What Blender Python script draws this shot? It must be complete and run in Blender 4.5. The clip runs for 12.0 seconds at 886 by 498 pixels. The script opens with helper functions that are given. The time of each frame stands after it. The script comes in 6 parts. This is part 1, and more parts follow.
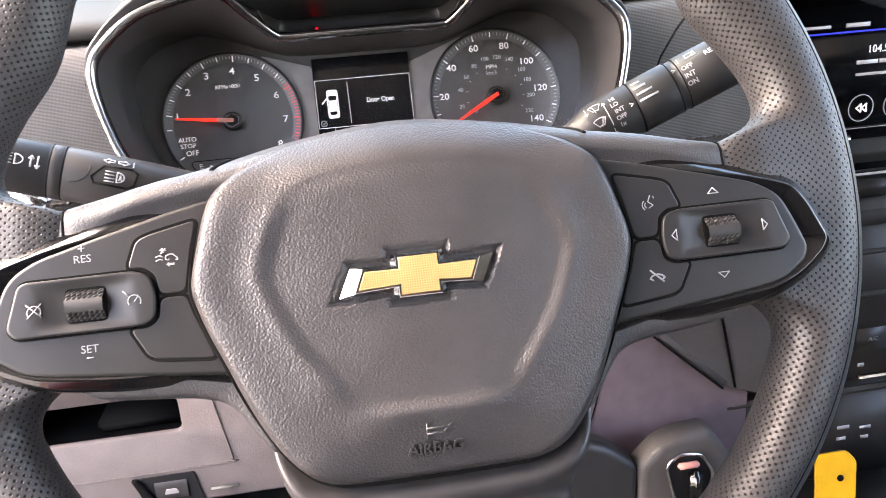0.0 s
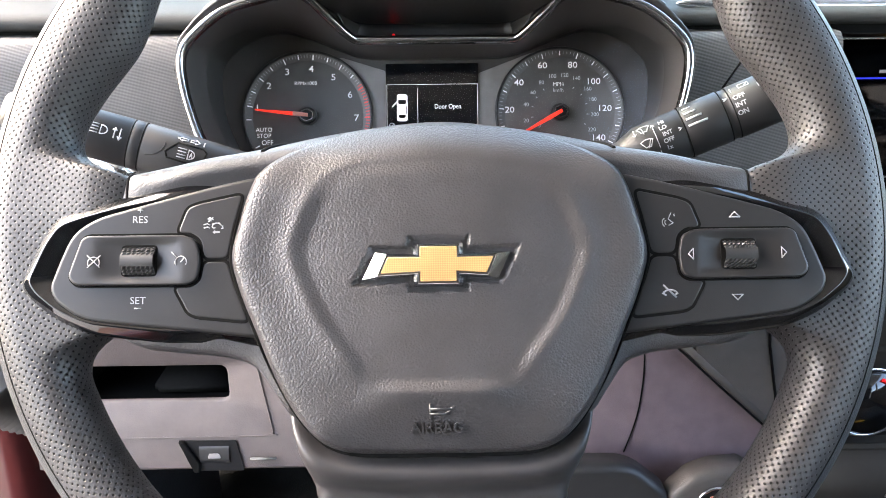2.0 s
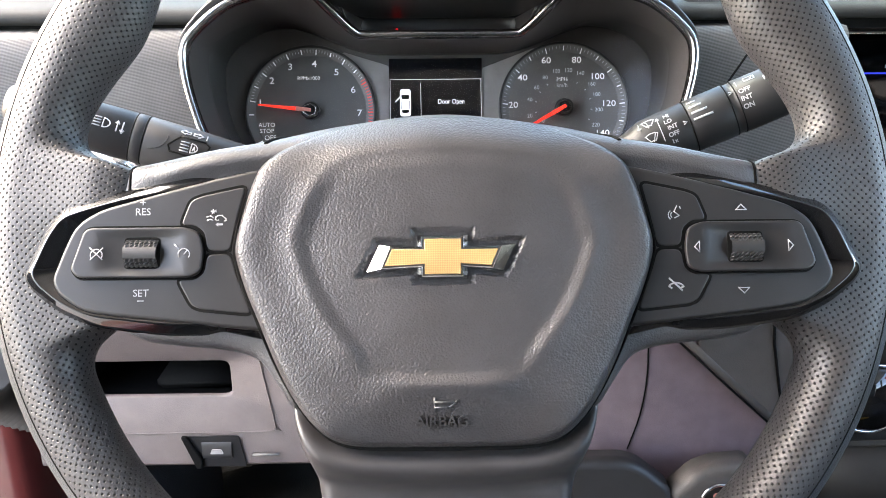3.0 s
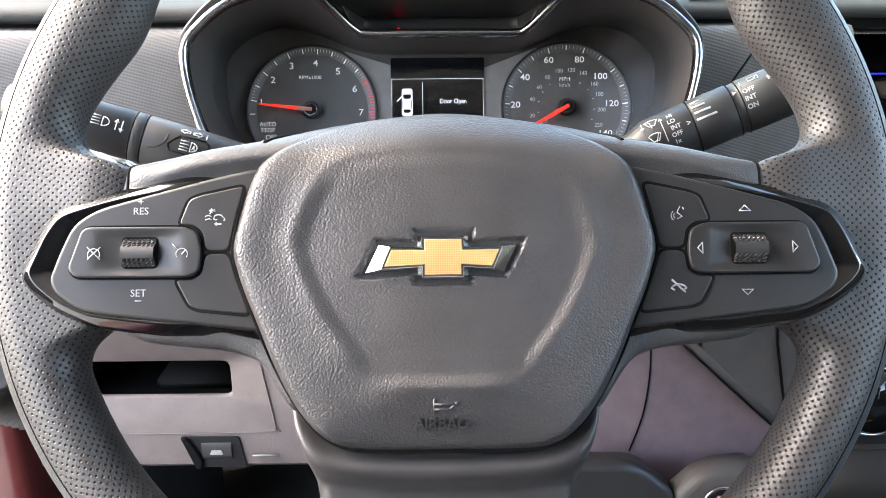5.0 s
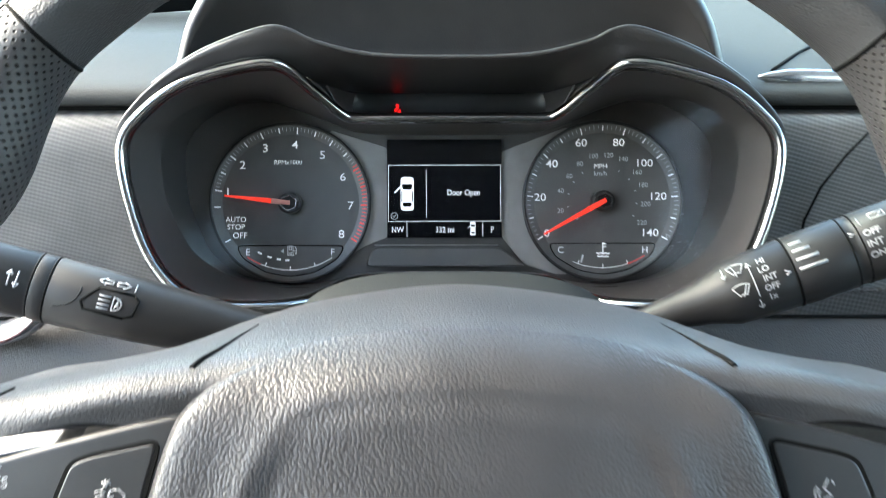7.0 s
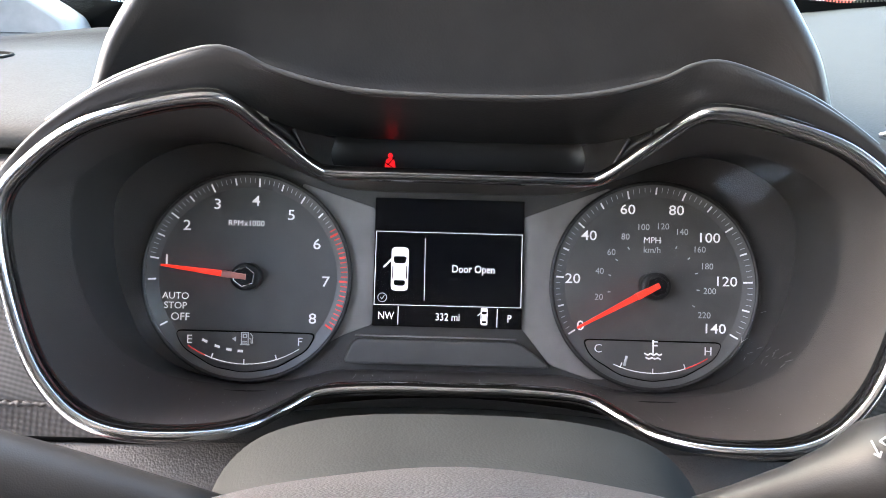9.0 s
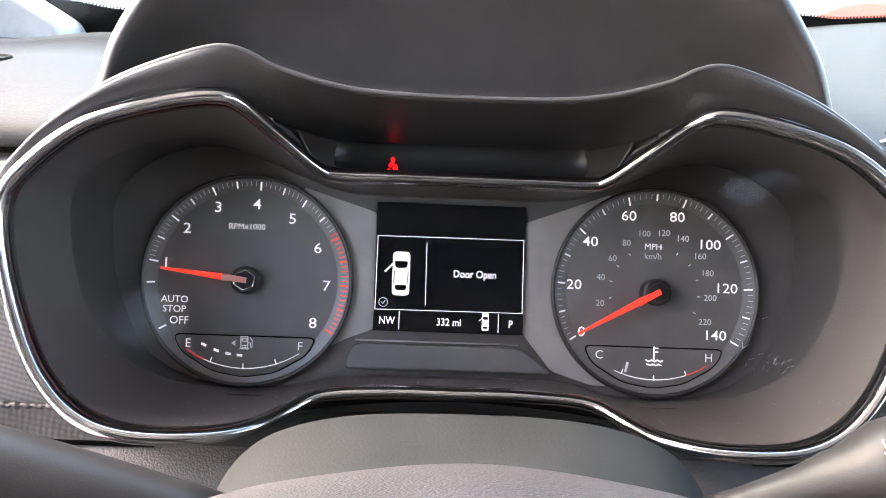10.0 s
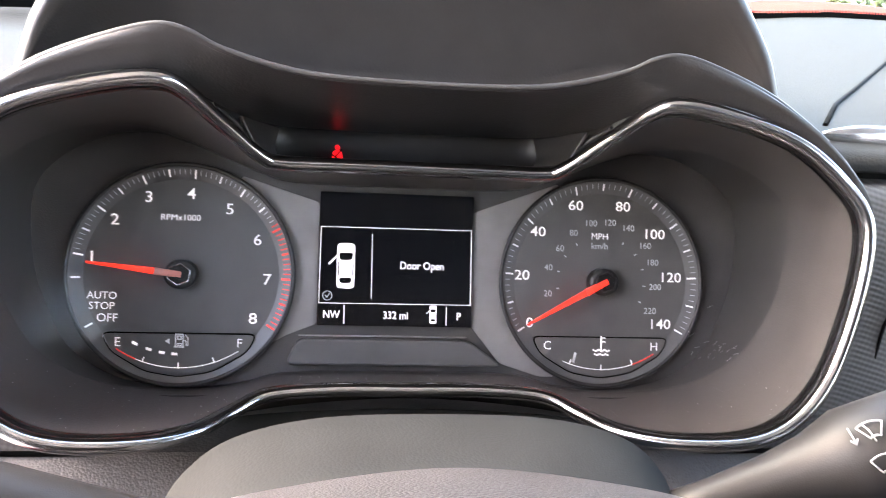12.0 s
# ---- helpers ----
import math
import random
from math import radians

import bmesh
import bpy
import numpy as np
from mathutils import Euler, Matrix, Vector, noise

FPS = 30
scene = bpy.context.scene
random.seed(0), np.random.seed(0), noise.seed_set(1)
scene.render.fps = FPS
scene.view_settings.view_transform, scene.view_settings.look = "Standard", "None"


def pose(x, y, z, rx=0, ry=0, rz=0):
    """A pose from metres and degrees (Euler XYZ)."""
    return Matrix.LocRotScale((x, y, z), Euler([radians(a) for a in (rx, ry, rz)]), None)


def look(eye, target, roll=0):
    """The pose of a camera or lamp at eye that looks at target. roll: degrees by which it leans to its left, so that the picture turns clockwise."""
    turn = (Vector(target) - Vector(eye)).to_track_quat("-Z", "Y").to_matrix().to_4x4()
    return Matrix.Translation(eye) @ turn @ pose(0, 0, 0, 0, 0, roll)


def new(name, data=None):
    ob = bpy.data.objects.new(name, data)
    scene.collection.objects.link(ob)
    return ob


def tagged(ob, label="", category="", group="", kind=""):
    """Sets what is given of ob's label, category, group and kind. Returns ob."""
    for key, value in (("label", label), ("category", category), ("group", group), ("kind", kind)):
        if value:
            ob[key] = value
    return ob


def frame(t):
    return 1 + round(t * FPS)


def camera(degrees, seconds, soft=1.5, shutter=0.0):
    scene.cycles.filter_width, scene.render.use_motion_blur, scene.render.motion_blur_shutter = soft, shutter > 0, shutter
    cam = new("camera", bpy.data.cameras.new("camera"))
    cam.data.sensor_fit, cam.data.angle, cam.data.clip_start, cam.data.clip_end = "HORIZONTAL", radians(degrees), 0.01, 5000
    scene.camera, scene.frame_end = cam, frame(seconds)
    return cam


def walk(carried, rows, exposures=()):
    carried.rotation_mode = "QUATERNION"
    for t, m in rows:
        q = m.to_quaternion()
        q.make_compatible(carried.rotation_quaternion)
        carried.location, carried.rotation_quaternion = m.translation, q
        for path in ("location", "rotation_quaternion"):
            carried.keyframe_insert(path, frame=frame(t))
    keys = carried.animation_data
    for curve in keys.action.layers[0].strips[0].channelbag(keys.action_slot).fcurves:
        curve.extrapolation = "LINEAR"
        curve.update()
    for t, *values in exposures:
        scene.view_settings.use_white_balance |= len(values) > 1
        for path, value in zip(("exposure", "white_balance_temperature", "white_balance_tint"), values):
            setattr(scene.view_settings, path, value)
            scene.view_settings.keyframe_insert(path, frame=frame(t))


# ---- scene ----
cam = camera(58.8, 12.0, 0.85, 0.25)
PATH = [
    (0, (-0.024, -0.006, 1.147), (0.203, 1.857, 0.456), -4.2),
    (0.5, (-0.009, -0.03, 1.151), (0.073, 1.857, 0.494), -2.4),
    (1, (-0.001, -0.035, 1.153), (0.033, 1.866, 0.531), -1.3),
    (1.5, (-0.001, -0.031, 1.147), (0.025, 1.868, 0.518), -0.7),
    (2, (-0.002, -0.029, 1.144), (0.018, 1.864, 0.501), -0.5),
    (2.5, (-0.003, -0.029, 1.142), (0.019, 1.865, 0.499), -0.4),
    (3, (-0.003, -0.028, 1.141), (0.012, 1.865, 0.495), -0.5),
    (5, (-0.002, -0.025, 1.14), (0.006, 1.868, 0.495), -0.4),
    (5.5, (-0.001, -0.026, 1.141), (-0.003, 1.867, 0.495), -0.6),
    (6, (-0.001, -0.024, 1.14), (0.0, 1.868, 0.492), -0.6),
    (6.5, (0.001, -0.003, 1.145), (0.002, 1.889, 0.498), -0.2),
    (6.7, (0.001, 0.034, 1.157), (0.004, 1.927, 0.508), -0.2),
    (6.8, (0.0, 0.062, 1.166), (0.003, 1.955, 0.517), -0.1),
    (7, (-0.007, 0.105, 1.176), (0.006, 2.0, 0.538), 0.0),
    (7.3, (-0.01, 0.142, 1.182), (-0.014, 2.047, 0.573), -0.2),
    (7.5, (-0.011, 0.168, 1.18), (-0.024, 2.076, 0.578), -0.2),
    (7.6, (-0.005, 0.18, 1.178), (-0.042, 2.088, 0.579), -0.4),
    (7.7, (-0.003, 0.19, 1.176), (-0.042, 2.102, 0.592), -0.2),
    (9.3, (-0.008, 0.223, 1.167), (0.001, 2.139, 0.595), 2.0),
    (9.5, (-0.005, 0.222, 1.162), (-0.024, 2.143, 0.606), 1.6),
    (10, (-0.014, 0.222, 1.165), (0.026, 2.148, 0.628), 2.4),
    (10.5, (-0.017, 0.221, 1.163), (0.012, 2.153, 0.648), 2.6),
    (11, (-0.017, 0.221, 1.166), (0.033, 2.158, 0.667), 2.9),
    (11.5, (-0.018, 0.223, 1.164), (0.048, 2.16, 0.668), 3.0),
    (12, (-0.028, 0.233, 1.163), (0.227, 2.137, 0.607), 3.8),
]
walk(cam, [(t, look(eye, target, roll)) for t, eye, target, roll in PATH],
     [(0.0, 4.45, 7650, 20), (1.0, 4.28, 7350, 15), (2.0, 4.28, 7130, 12), (6.2, 4.25, 7050, 9), (7.0, 4.15, 6650, 1), (7.6, 4.15, 6700, 3), (9.4, 4.42, 7200, 16), (10.3, 4.6, 7380, 18), (12.0, 4.7, 7450, 20)])

# ---- world and light ----
world = bpy.data.worlds.new("world")
scene.world = world
world.use_nodes = True
wn = world.node_tree
sky = wn.nodes.new("ShaderNodeTexSky")
sky.sky_type = "NISHITA"
sky.sun_disc = False
sky.sun_elevation, sky.sun_rotation = radians(40), radians(-76)
sky.air_density, sky.dust_density, sky.ozone_density = 1.0, 3.0, 1.2
wn.links.new(sky.outputs[0], wn.nodes["Background"].inputs["Color"])
wn.nodes["Background"].inputs["Strength"].default_value = 0.15
sun_data = bpy.data.lights.new("sun", "SUN")
sun_data.energy, sun_data.angle, sun_data.color = 0.62, radians(60), (1.0, 0.965, 0.93)
sun = new("sun", sun_data)
sun.matrix_world = look((-3.5, 1.15, 4.0), (0, 0.3, 1.0))


# ---- materials ----
def nodes_of(name):
    m = bpy.data.materials.new(name)
    m.use_nodes = True
    return m, m.node_tree, m.node_tree.nodes["Principled BSDF"]


def vary(nt, bsdf, colour, amount, coord, scale):
    """Mottling of the base colour and of the gloss."""
    n = nt.nodes.new("ShaderNodeTexNoise")
    n.inputs["Scale"].default_value, n.inputs["Detail"].default_value = scale, 4
    nt.links.new(coord, n.inputs["Vector"])
    ramp = nt.nodes.new("ShaderNodeValToRGB")
    for el, k in zip(ramp.color_ramp.elements, (1 - amount, 1 + amount)):
        el.color = (*[min(1, c * k) for c in colour], 1)
    ramp.color_ramp.elements[0].position, ramp.color_ramp.elements[1].position = 0.3, 0.7
    nt.links.new(n.outputs["Fac"], ramp.inputs["Fac"])
    nt.links.new(ramp.outputs["Color"], bsdf.inputs["Base Color"])
    return n


def plastic(name, colour, rough, metal=0.0, grain=0.0, size=0.0012, amount=0.12, spec=0.5, coat=0.0):
    """Moulded plastic or metal with fine grain relief of the given cell size in metres."""
    m, nt, b = nodes_of(name)
    tc = nt.nodes.new("ShaderNodeTexCoord").outputs["Object"]
    n = vary(nt, b, colour, amount, tc, 60)
    b.inputs["Metallic"].default_value = metal
    b.inputs["Specular IOR Level"].default_value = spec
    b.inputs["Coat Weight"].default_value = coat
    mr = nt.nodes.new("ShaderNodeMapRange")
    mr.inputs["To Min"].default_value, mr.inputs["To Max"].default_value = max(0.02, rough - 0.06), rough + 0.06
    nt.links.new(n.outputs["Fac"], mr.inputs["Value"])
    nt.links.new(mr.outputs[0], b.inputs["Roughness"])
    if grain:
        v = nt.nodes.new("ShaderNodeTexVoronoi")
        v.feature = "F1"
        v.inputs["Scale"].default_value = 1 / size
        swirl = nt.nodes.new("ShaderNodeTexNoise")
        swirl.inputs["Scale"].default_value = 0.35 / size
        nt.links.new(tc, swirl.inputs["Vector"])
        bend = nt.nodes.new("ShaderNodeVectorMath")
        bend.operation = "MULTIPLY_ADD"
        bend.inputs[1].default_value = (size * 0.25, size * 0.25, size * 0.25)
        nt.links.new(swirl.outputs["Color"], bend.inputs[0])
        nt.links.new(tc, bend.inputs[2])
        nt.links.new(bend.outputs[0], v.inputs["Vector"])
        dome = nt.nodes.new("ShaderNodeMath")
        dome.operation = "SUBTRACT"
        dome.inputs[0].default_value = 1.0
        nt.links.new(v.outputs["Distance"], dome.inputs[1])
        bp = nt.nodes.new("ShaderNodeBump")
        bp.inputs["Strength"].default_value, bp.inputs["Distance"].default_value = grain, size * 0.45
        nt.links.new(dome.outputs[0], bp.inputs["Height"])
        nt.links.new(bp.outputs[0], b.inputs["Normal"])
    return m


def perforated(name, colour, rough, pitch=0.0035):
    """Leather with a staggered lattice of punched holes, laid out on the UV map in metres."""
    m, nt, b = nodes_of(name)
    t = nt.nodes.new("ShaderNodeTexCoord")
    vary(nt, b, colour, 0.15, t.outputs["Object"], 80)
    skin = b.inputs["Base Color"].links[0].from_socket
    b.inputs["Roughness"].default_value = rough
    dist = []
    for off in (0.0, 0.5):
        ma = nt.nodes.new("ShaderNodeVectorMath")
        ma.operation = "MULTIPLY_ADD"
        ma.inputs[1].default_value, ma.inputs[2].default_value = (1 / pitch, 1 / pitch, 0), (off, off, 0)
        nt.links.new(t.outputs["UV"], ma.inputs[0])
        fr = nt.nodes.new("ShaderNodeVectorMath")
        fr.operation = "FRACTION"
        nt.links.new(ma.outputs[0], fr.inputs[0])
        ln = nt.nodes.new("ShaderNodeVectorMath")
        ln.operation = "DISTANCE"
        ln.inputs[1].default_value = (0.5, 0.5, 0)
        nt.links.new(fr.outputs[0], ln.inputs[0])
        dist.append(ln.outputs["Value"])
    mn = nt.nodes.new("ShaderNodeMath")
    mn.operation = "MINIMUM"
    nt.links.new(dist[0], mn.inputs[0])
    nt.links.new(dist[1], mn.inputs[1])
    mr = nt.nodes.new("ShaderNodeMapRange")
    mr.interpolation_type = "SMOOTHSTEP"
    mr.inputs["From Min"].default_value, mr.inputs["From Max"].default_value = 0.1, 0.145
    nt.links.new(mn.outputs[0], mr.inputs["Value"])
    dimple = nt.nodes.new("ShaderNodeMapRange")
    dimple.interpolation_type = "SMOOTHSTEP"
    dimple.inputs["From Min"].default_value, dimple.inputs["From Max"].default_value = 0.07, 0.19
    nt.links.new(mn.outputs[0], dimple.inputs["Value"])
    hole = nt.nodes.new("ShaderNodeMix")
    hole.data_type = "RGBA"
    hole.inputs[6].default_value = (0.010, 0.010, 0.010, 1)
    nt.links.new(mr.outputs[0], hole.inputs[0])
    nt.links.new(skin, hole.inputs[7])
    nt.links.new(hole.outputs[2], b.inputs["Base Color"])
    sheen = nt.nodes.new("ShaderNodeMath")
    sheen.operation = "MULTIPLY_ADD"
    sheen.inputs[1].default_value, sheen.inputs[2].default_value = 0.4, 0.1
    nt.links.new(mr.outputs[0], sheen.inputs[0])
    nt.links.new(sheen.outputs[0], b.inputs["Specular IOR Level"])
    fine = nt.nodes.new("ShaderNodeTexNoise")
    fine.inputs["Scale"].default_value, fine.inputs["Detail"].default_value = 900, 3
    nt.links.new(t.outputs["Object"], fine.inputs["Vector"])
    add = nt.nodes.new("ShaderNodeMath")
    add.operation = "MULTIPLY_ADD"
    add.inputs[1].default_value = 0.3
    nt.links.new(fine.outputs["Fac"], add.inputs[0])
    nt.links.new(dimple.outputs[0], add.inputs[2])
    bp = nt.nodes.new("ShaderNodeBump")
    bp.inputs["Strength"].default_value, bp.inputs["Distance"].default_value = 1.0, 0.0006
    nt.links.new(add.outputs[0], bp.inputs["Height"])
    nt.links.new(bp.outputs[0], b.inputs["Normal"])
    return m


def woven(name, colour, rough, pitch, depth=0.0003, axes=("X", "Z"), turn=(0, 28, 0), cross=0.6, tone=0.3):
    """Ribbed or woven insert: fine crossing ribs on object coordinates."""
    m, nt, b = nodes_of(name)
    t = nt.nodes.new("ShaderNodeTexCoord")
    vary(nt, b, colour, 0.15, t.outputs["Object"], 50)
    b.inputs["Roughness"].default_value = rough
    mp = nt.nodes.new("ShaderNodeMapping")
    mp.inputs["Rotation"].default_value = tuple(radians(a) for a in turn)
    nt.links.new(t.outputs["Object"], mp.inputs["Vector"])
    heights = []
    for direction in axes:
        w = nt.nodes.new("ShaderNodeTexWave")
        w.bands_direction = direction
        w.inputs["Scale"].default_value = 0.314 / pitch
        nt.links.new(mp.outputs[0], w.inputs["Vector"])
        heights.append(w.outputs["Fac"])
    mx = nt.nodes.new("ShaderNodeMath")
    mx.operation = "MULTIPLY_ADD"
    mx.inputs[1].default_value = cross
    nt.links.new(heights[0], mx.inputs[0])
    nt.links.new(heights[1], mx.inputs[2])
    bp = nt.nodes.new("ShaderNodeBump")
    bp.inputs["Strength"].default_value, bp.inputs["Distance"].default_value = 0.8, depth
    nt.links.new(mx.outputs[0], bp.inputs["Height"])
    nt.links.new(bp.outputs[0], b.inputs["Normal"])
    # The base colour follows the relief: darker in valleys, a little lighter on ribs.
    rib_tone = nt.nodes.new("ShaderNodeMapRange")
    rib_tone.inputs["From Max"].default_value = 1 + cross
    rib_tone.inputs["To Min"].default_value, rib_tone.inputs["To Max"].default_value = 1 - tone, 1 + tone * 0.3
    nt.links.new(mx.outputs[0], rib_tone.inputs["Value"])
    toned = nt.nodes.new("ShaderNodeVectorMath")
    toned.operation = "SCALE"
    nt.links.new(b.inputs["Base Color"].links[0].from_socket, toned.inputs[0])
    nt.links.new(rib_tone.outputs[0], toned.inputs["Scale"])
    nt.links.new(toned.outputs[0], b.inputs["Base Color"])
    return m


def glowing(name, colour, strength, base=None):
    m, nt, b = nodes_of(name)
    b.inputs["Base Color"].default_value = (*(base or colour), 1)
    b.inputs["Emission Color"].default_value = (*colour, 1)
    b.inputs["Emission Strength"].default_value = strength
    b.inputs["Roughness"].default_value = 0.4
    return m


def clear(name, rough=0.02, gloss=1.0, tint=(1, 1, 1)):
    """A thin clear pane: seen through, with a mirror sheen that grows at grazing angles."""
    m = bpy.data.materials.new(name)
    m.use_nodes = True
    nt = m.node_tree
    nt.nodes.remove(nt.nodes["Principled BSDF"])
    tr, gl = nt.nodes.new("ShaderNodeBsdfTransparent"), nt.nodes.new("ShaderNodeBsdfGlossy")
    tr.inputs["Color"].default_value = (*tint, 1)
    gl.inputs["Roughness"].default_value = rough
    fr = nt.nodes.new("ShaderNodeFresnel")
    fr.inputs["IOR"].default_value = 1.45
    k = nt.nodes.new("ShaderNodeMath")
    k.operation = "MULTIPLY"
    k.inputs[1].default_value = gloss
    nt.links.new(fr.outputs[0], k.inputs[0])
    mx = nt.nodes.new("ShaderNodeMixShader")
    nt.links.new(k.outputs[0], mx.inputs["Fac"])
    nt.links.new(tr.outputs[0], mx.inputs[1])
    nt.links.new(gl.outputs[0], mx.inputs[2])
    nt.links.new(mx.outputs[0], nt.nodes["Material Output"].inputs["Surface"])
    return m


RIM_LEATHER = perforated("perforated_leather", (0.035, 0.033, 0.034), 0.45)
RIM_SMOOTH = plastic("grained_leather", (0.042, 0.042, 0.044), 0.46, grain=0.5, size=0.0009)
PAD = plastic("airbag_cover", (0.043, 0.041, 0.043), 0.35, grain=0.55, size=0.00095)
PAD_SMOOTH = plastic("airbag_cover_smooth", (0.05, 0.049, 0.051), 0.3)
SPOKE = plastic("spoke_skin", (0.05, 0.048, 0.05), 0.42, grain=0.5, size=0.0008)
SATIN = plastic("satin_black_plastic", (0.024, 0.0235, 0.024), 0.44, grain=0.12, size=0.0005)
LOWER_SKIN = plastic("lower_spoke_skin", (0.042, 0.0395, 0.0405), 0.38, grain=0.12, size=0.0005)
POCKET = plastic("pocket_plastic", (0.011, 0.011, 0.012), 0.5, spec=0.2)
COLUMN = plastic("column_plastic", (0.023, 0.025, 0.0258), 0.65, grain=0.15, size=0.0009, spec=0.08)
STALK = plastic("stalk_plastic", (0.021, 0.0205, 0.021), 0.44, grain=0.1, size=0.0005, spec=0.28)
PIANO = plastic("piano_black", (0.006, 0.006, 0.0065), 0.06, coat=0.4)
SWITCH = plastic("switch_plastic", (0.015, 0.0142, 0.0145), 0.38, grain=0.1, size=0.0004)
GAP = plastic("dark_gap", (0.004, 0.004, 0.004), 0.8, spec=0.1)
DARK_CHROME = plastic("dark_chrome", (0.42, 0.42, 0.43), 0.17, metal=1.0, amount=0.04)
CHROME = plastic("chrome", (0.8, 0.8, 0.81), 0.1, metal=1.0, amount=0.03)
BRIGHT = plastic("satin_silver", (0.75, 0.76, 0.78), 0.22, metal=1.0, amount=0.04)
GOLD = woven("gold_insert", (0.44, 0.27, 0.11), 0.4, 0.0009, 0.00006, ("X", "Y"), (0, 0, 0), 1.0)
PRINT = plastic("white_print", (0.3, 0.3, 0.31), 0.5, amount=0.05)
PRINT_DIM = plastic("grey_print", (0.42, 0.42, 0.44), 0.5, amount=0.05)
HOOD = plastic("hood_plastic", (0.031, 0.029, 0.0285), 0.40, grain=0.13, size=0.001)
SHROUD = plastic("shroud_plastic", (0.063, 0.0585, 0.057), 0.5, grain=0.25, size=0.0007)
MASK = plastic("dial_mask", (0.045, 0.0435, 0.043), 0.4)
FACE = plastic("dial_face", (0.1, 0.097, 0.096), 0.5)
FACE_RING = plastic("dial_ring", (0.1, 0.1, 0.102), 0.35)
WING = plastic("wing_panel", (0.26, 0.245, 0.24), 0.38)
DASH = plastic("dash_skin", (0.038, 0.0385, 0.0375), 0.74, grain=0.25, size=0.0012, spec=0.14)
MAUVE = plastic("console_trim", (0.15, 0.112, 0.127), 0.55, grain=0.3, size=0.001)
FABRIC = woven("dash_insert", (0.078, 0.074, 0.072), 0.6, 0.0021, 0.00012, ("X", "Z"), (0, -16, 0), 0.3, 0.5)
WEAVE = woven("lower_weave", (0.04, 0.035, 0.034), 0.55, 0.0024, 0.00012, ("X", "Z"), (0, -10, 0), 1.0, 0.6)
LEATHER = plastic("brown_leather", (0.036, 0.031, 0.029), 0.5, grain=0.45, size=0.00095)
UPPER_TRIM = plastic("console_upper", (0.072, 0.064, 0.060), 0.55, grain=0.3, size=0.001)
TAUPE = plastic("lower_trim", (0.112, 0.090, 0.086), 0.55, grain=0.3, size=0.001)
CARPET = plastic("carpet", (0.009, 0.009, 0.0095), 0.95, grain=1.0, size=0.002)
LINING = plastic("roof_lining", (0.42, 0.41, 0.4), 0.9)
SEAT = plastic("seat_cloth", (0.06, 0.058, 0.058), 0.85, grain=0.6, size=0.0015)
CONCRETE = plastic("pale_concrete", (0.24, 0.235, 0.225), 0.9, grain=0.6, size=0.01)
RED_PAINT = plastic("red_paint", (0.33, 0.035, 0.03), 0.25, coat=0.6, amount=0.06)
JAMB_PAINT = plastic("jamb_paint", (0.13, 0.024, 0.021), 0.3, coat=0.4, amount=0.06)
BOOT = plastic("grey_rubber", (0.11, 0.105, 0.10), 0.6)
RUBBER = plastic("rubber", (0.015, 0.015, 0.015), 0.6)
SCREEN = plastic("screen_glass", (0.004, 0.0045, 0.006), 0.12)
LIT = glowing("display_white", (0.9, 0.92, 1.0), 0.041)
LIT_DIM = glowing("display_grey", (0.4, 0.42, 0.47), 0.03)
LIT_BLUE = glowing("display_blue", (0.03, 0.05, 0.8), 0.06)
NUMERAL = glowing("backlit_numeral", (0.75, 0.76, 0.8), 0.036)
NUMERAL_DIM = glowing("backlit_small_numeral", (0.45, 0.47, 0.51), 0.022)
NEEDLE = glowing("needle_red", (0.85, 0.035, 0.02), 0.06)
NEEDLE_PALE = plastic("needle_pale", (0.72, 0.27, 0.22), 0.35, amount=0.05)
MARK_RED = glowing("red_mark", (0.7, 0.04, 0.03), 0.03)
WARNING = glowing("warning_red", (1.0, 0.01, 0.015), 0.065)
YELLOW = plastic("yellow_tag", (0.8, 0.42, 0.01), 0.45, amount=0.08)
LENS = clear("cluster_lens", 0.1, 0.25)
GLASS = clear("car_glass", 0.0, 1.0, (0.80, 0.94, 0.91))
LEAF = plastic("leaves", (0.085, 0.11, 0.04), 0.7)
WHITE_PAINT = plastic("white_paint", (0.75, 0.75, 0.74), 0.3, coat=0.4, amount=0.03)


# ---- mesh helpers ----
def part(name, bm, material, parent, label="", smooth=True):
    me = bpy.data.meshes.new(name)
    bmesh.ops.recalc_face_normals(bm, faces=bm.faces[:])
    bm.to_mesh(me)
    bm.free()
    me.materials.append(material)
    if smooth:
        me.polygons.foreach_set("use_smooth", [len(p.vertices) <= 4 for p in me.polygons])
    ob = new(name, me)
    ob.parent = parent
    if label:
        ob["label"] = label
    return ob


def face_driver(ob):
    """Turns a single sheet so that its front is towards the driver."""
    if sum(p.normal.y * p.area for p in ob.data.polygons) > 0:
        ob.data.flip_normals()


def thing(name, m, label, category, group="", kind=""):
    ob = new(name)
    ob.empty_display_size = 0.05
    ob.matrix_world = m
    return tagged(ob, label, category, group, kind)


def lone(name, bm, material, label, category, kind="", group=""):
    return tagged(part(name, bm, material, None), label, category, group, kind)


def spline(points, per=6, closed=False):
    """Catmull-Rom curve through control points of any dimension."""
    p = [Vector(q) for q in points]
    n, out = len(p), []
    for i in range(n if closed else n - 1):
        a, b, c, d = (p[(i + k) % n] if closed else p[min(max(i + k, 0), n - 1)] for k in (-1, 0, 1, 2))
        for j in range(per):
            t = j / per
            out.append(0.5 * ((2 * b) + (c - a) * t + (2 * a - 5 * b + 4 * c - d) * t * t + (3 * b - a - 3 * c + d) * t ** 3))
    return out if closed else out + [p[-1]]


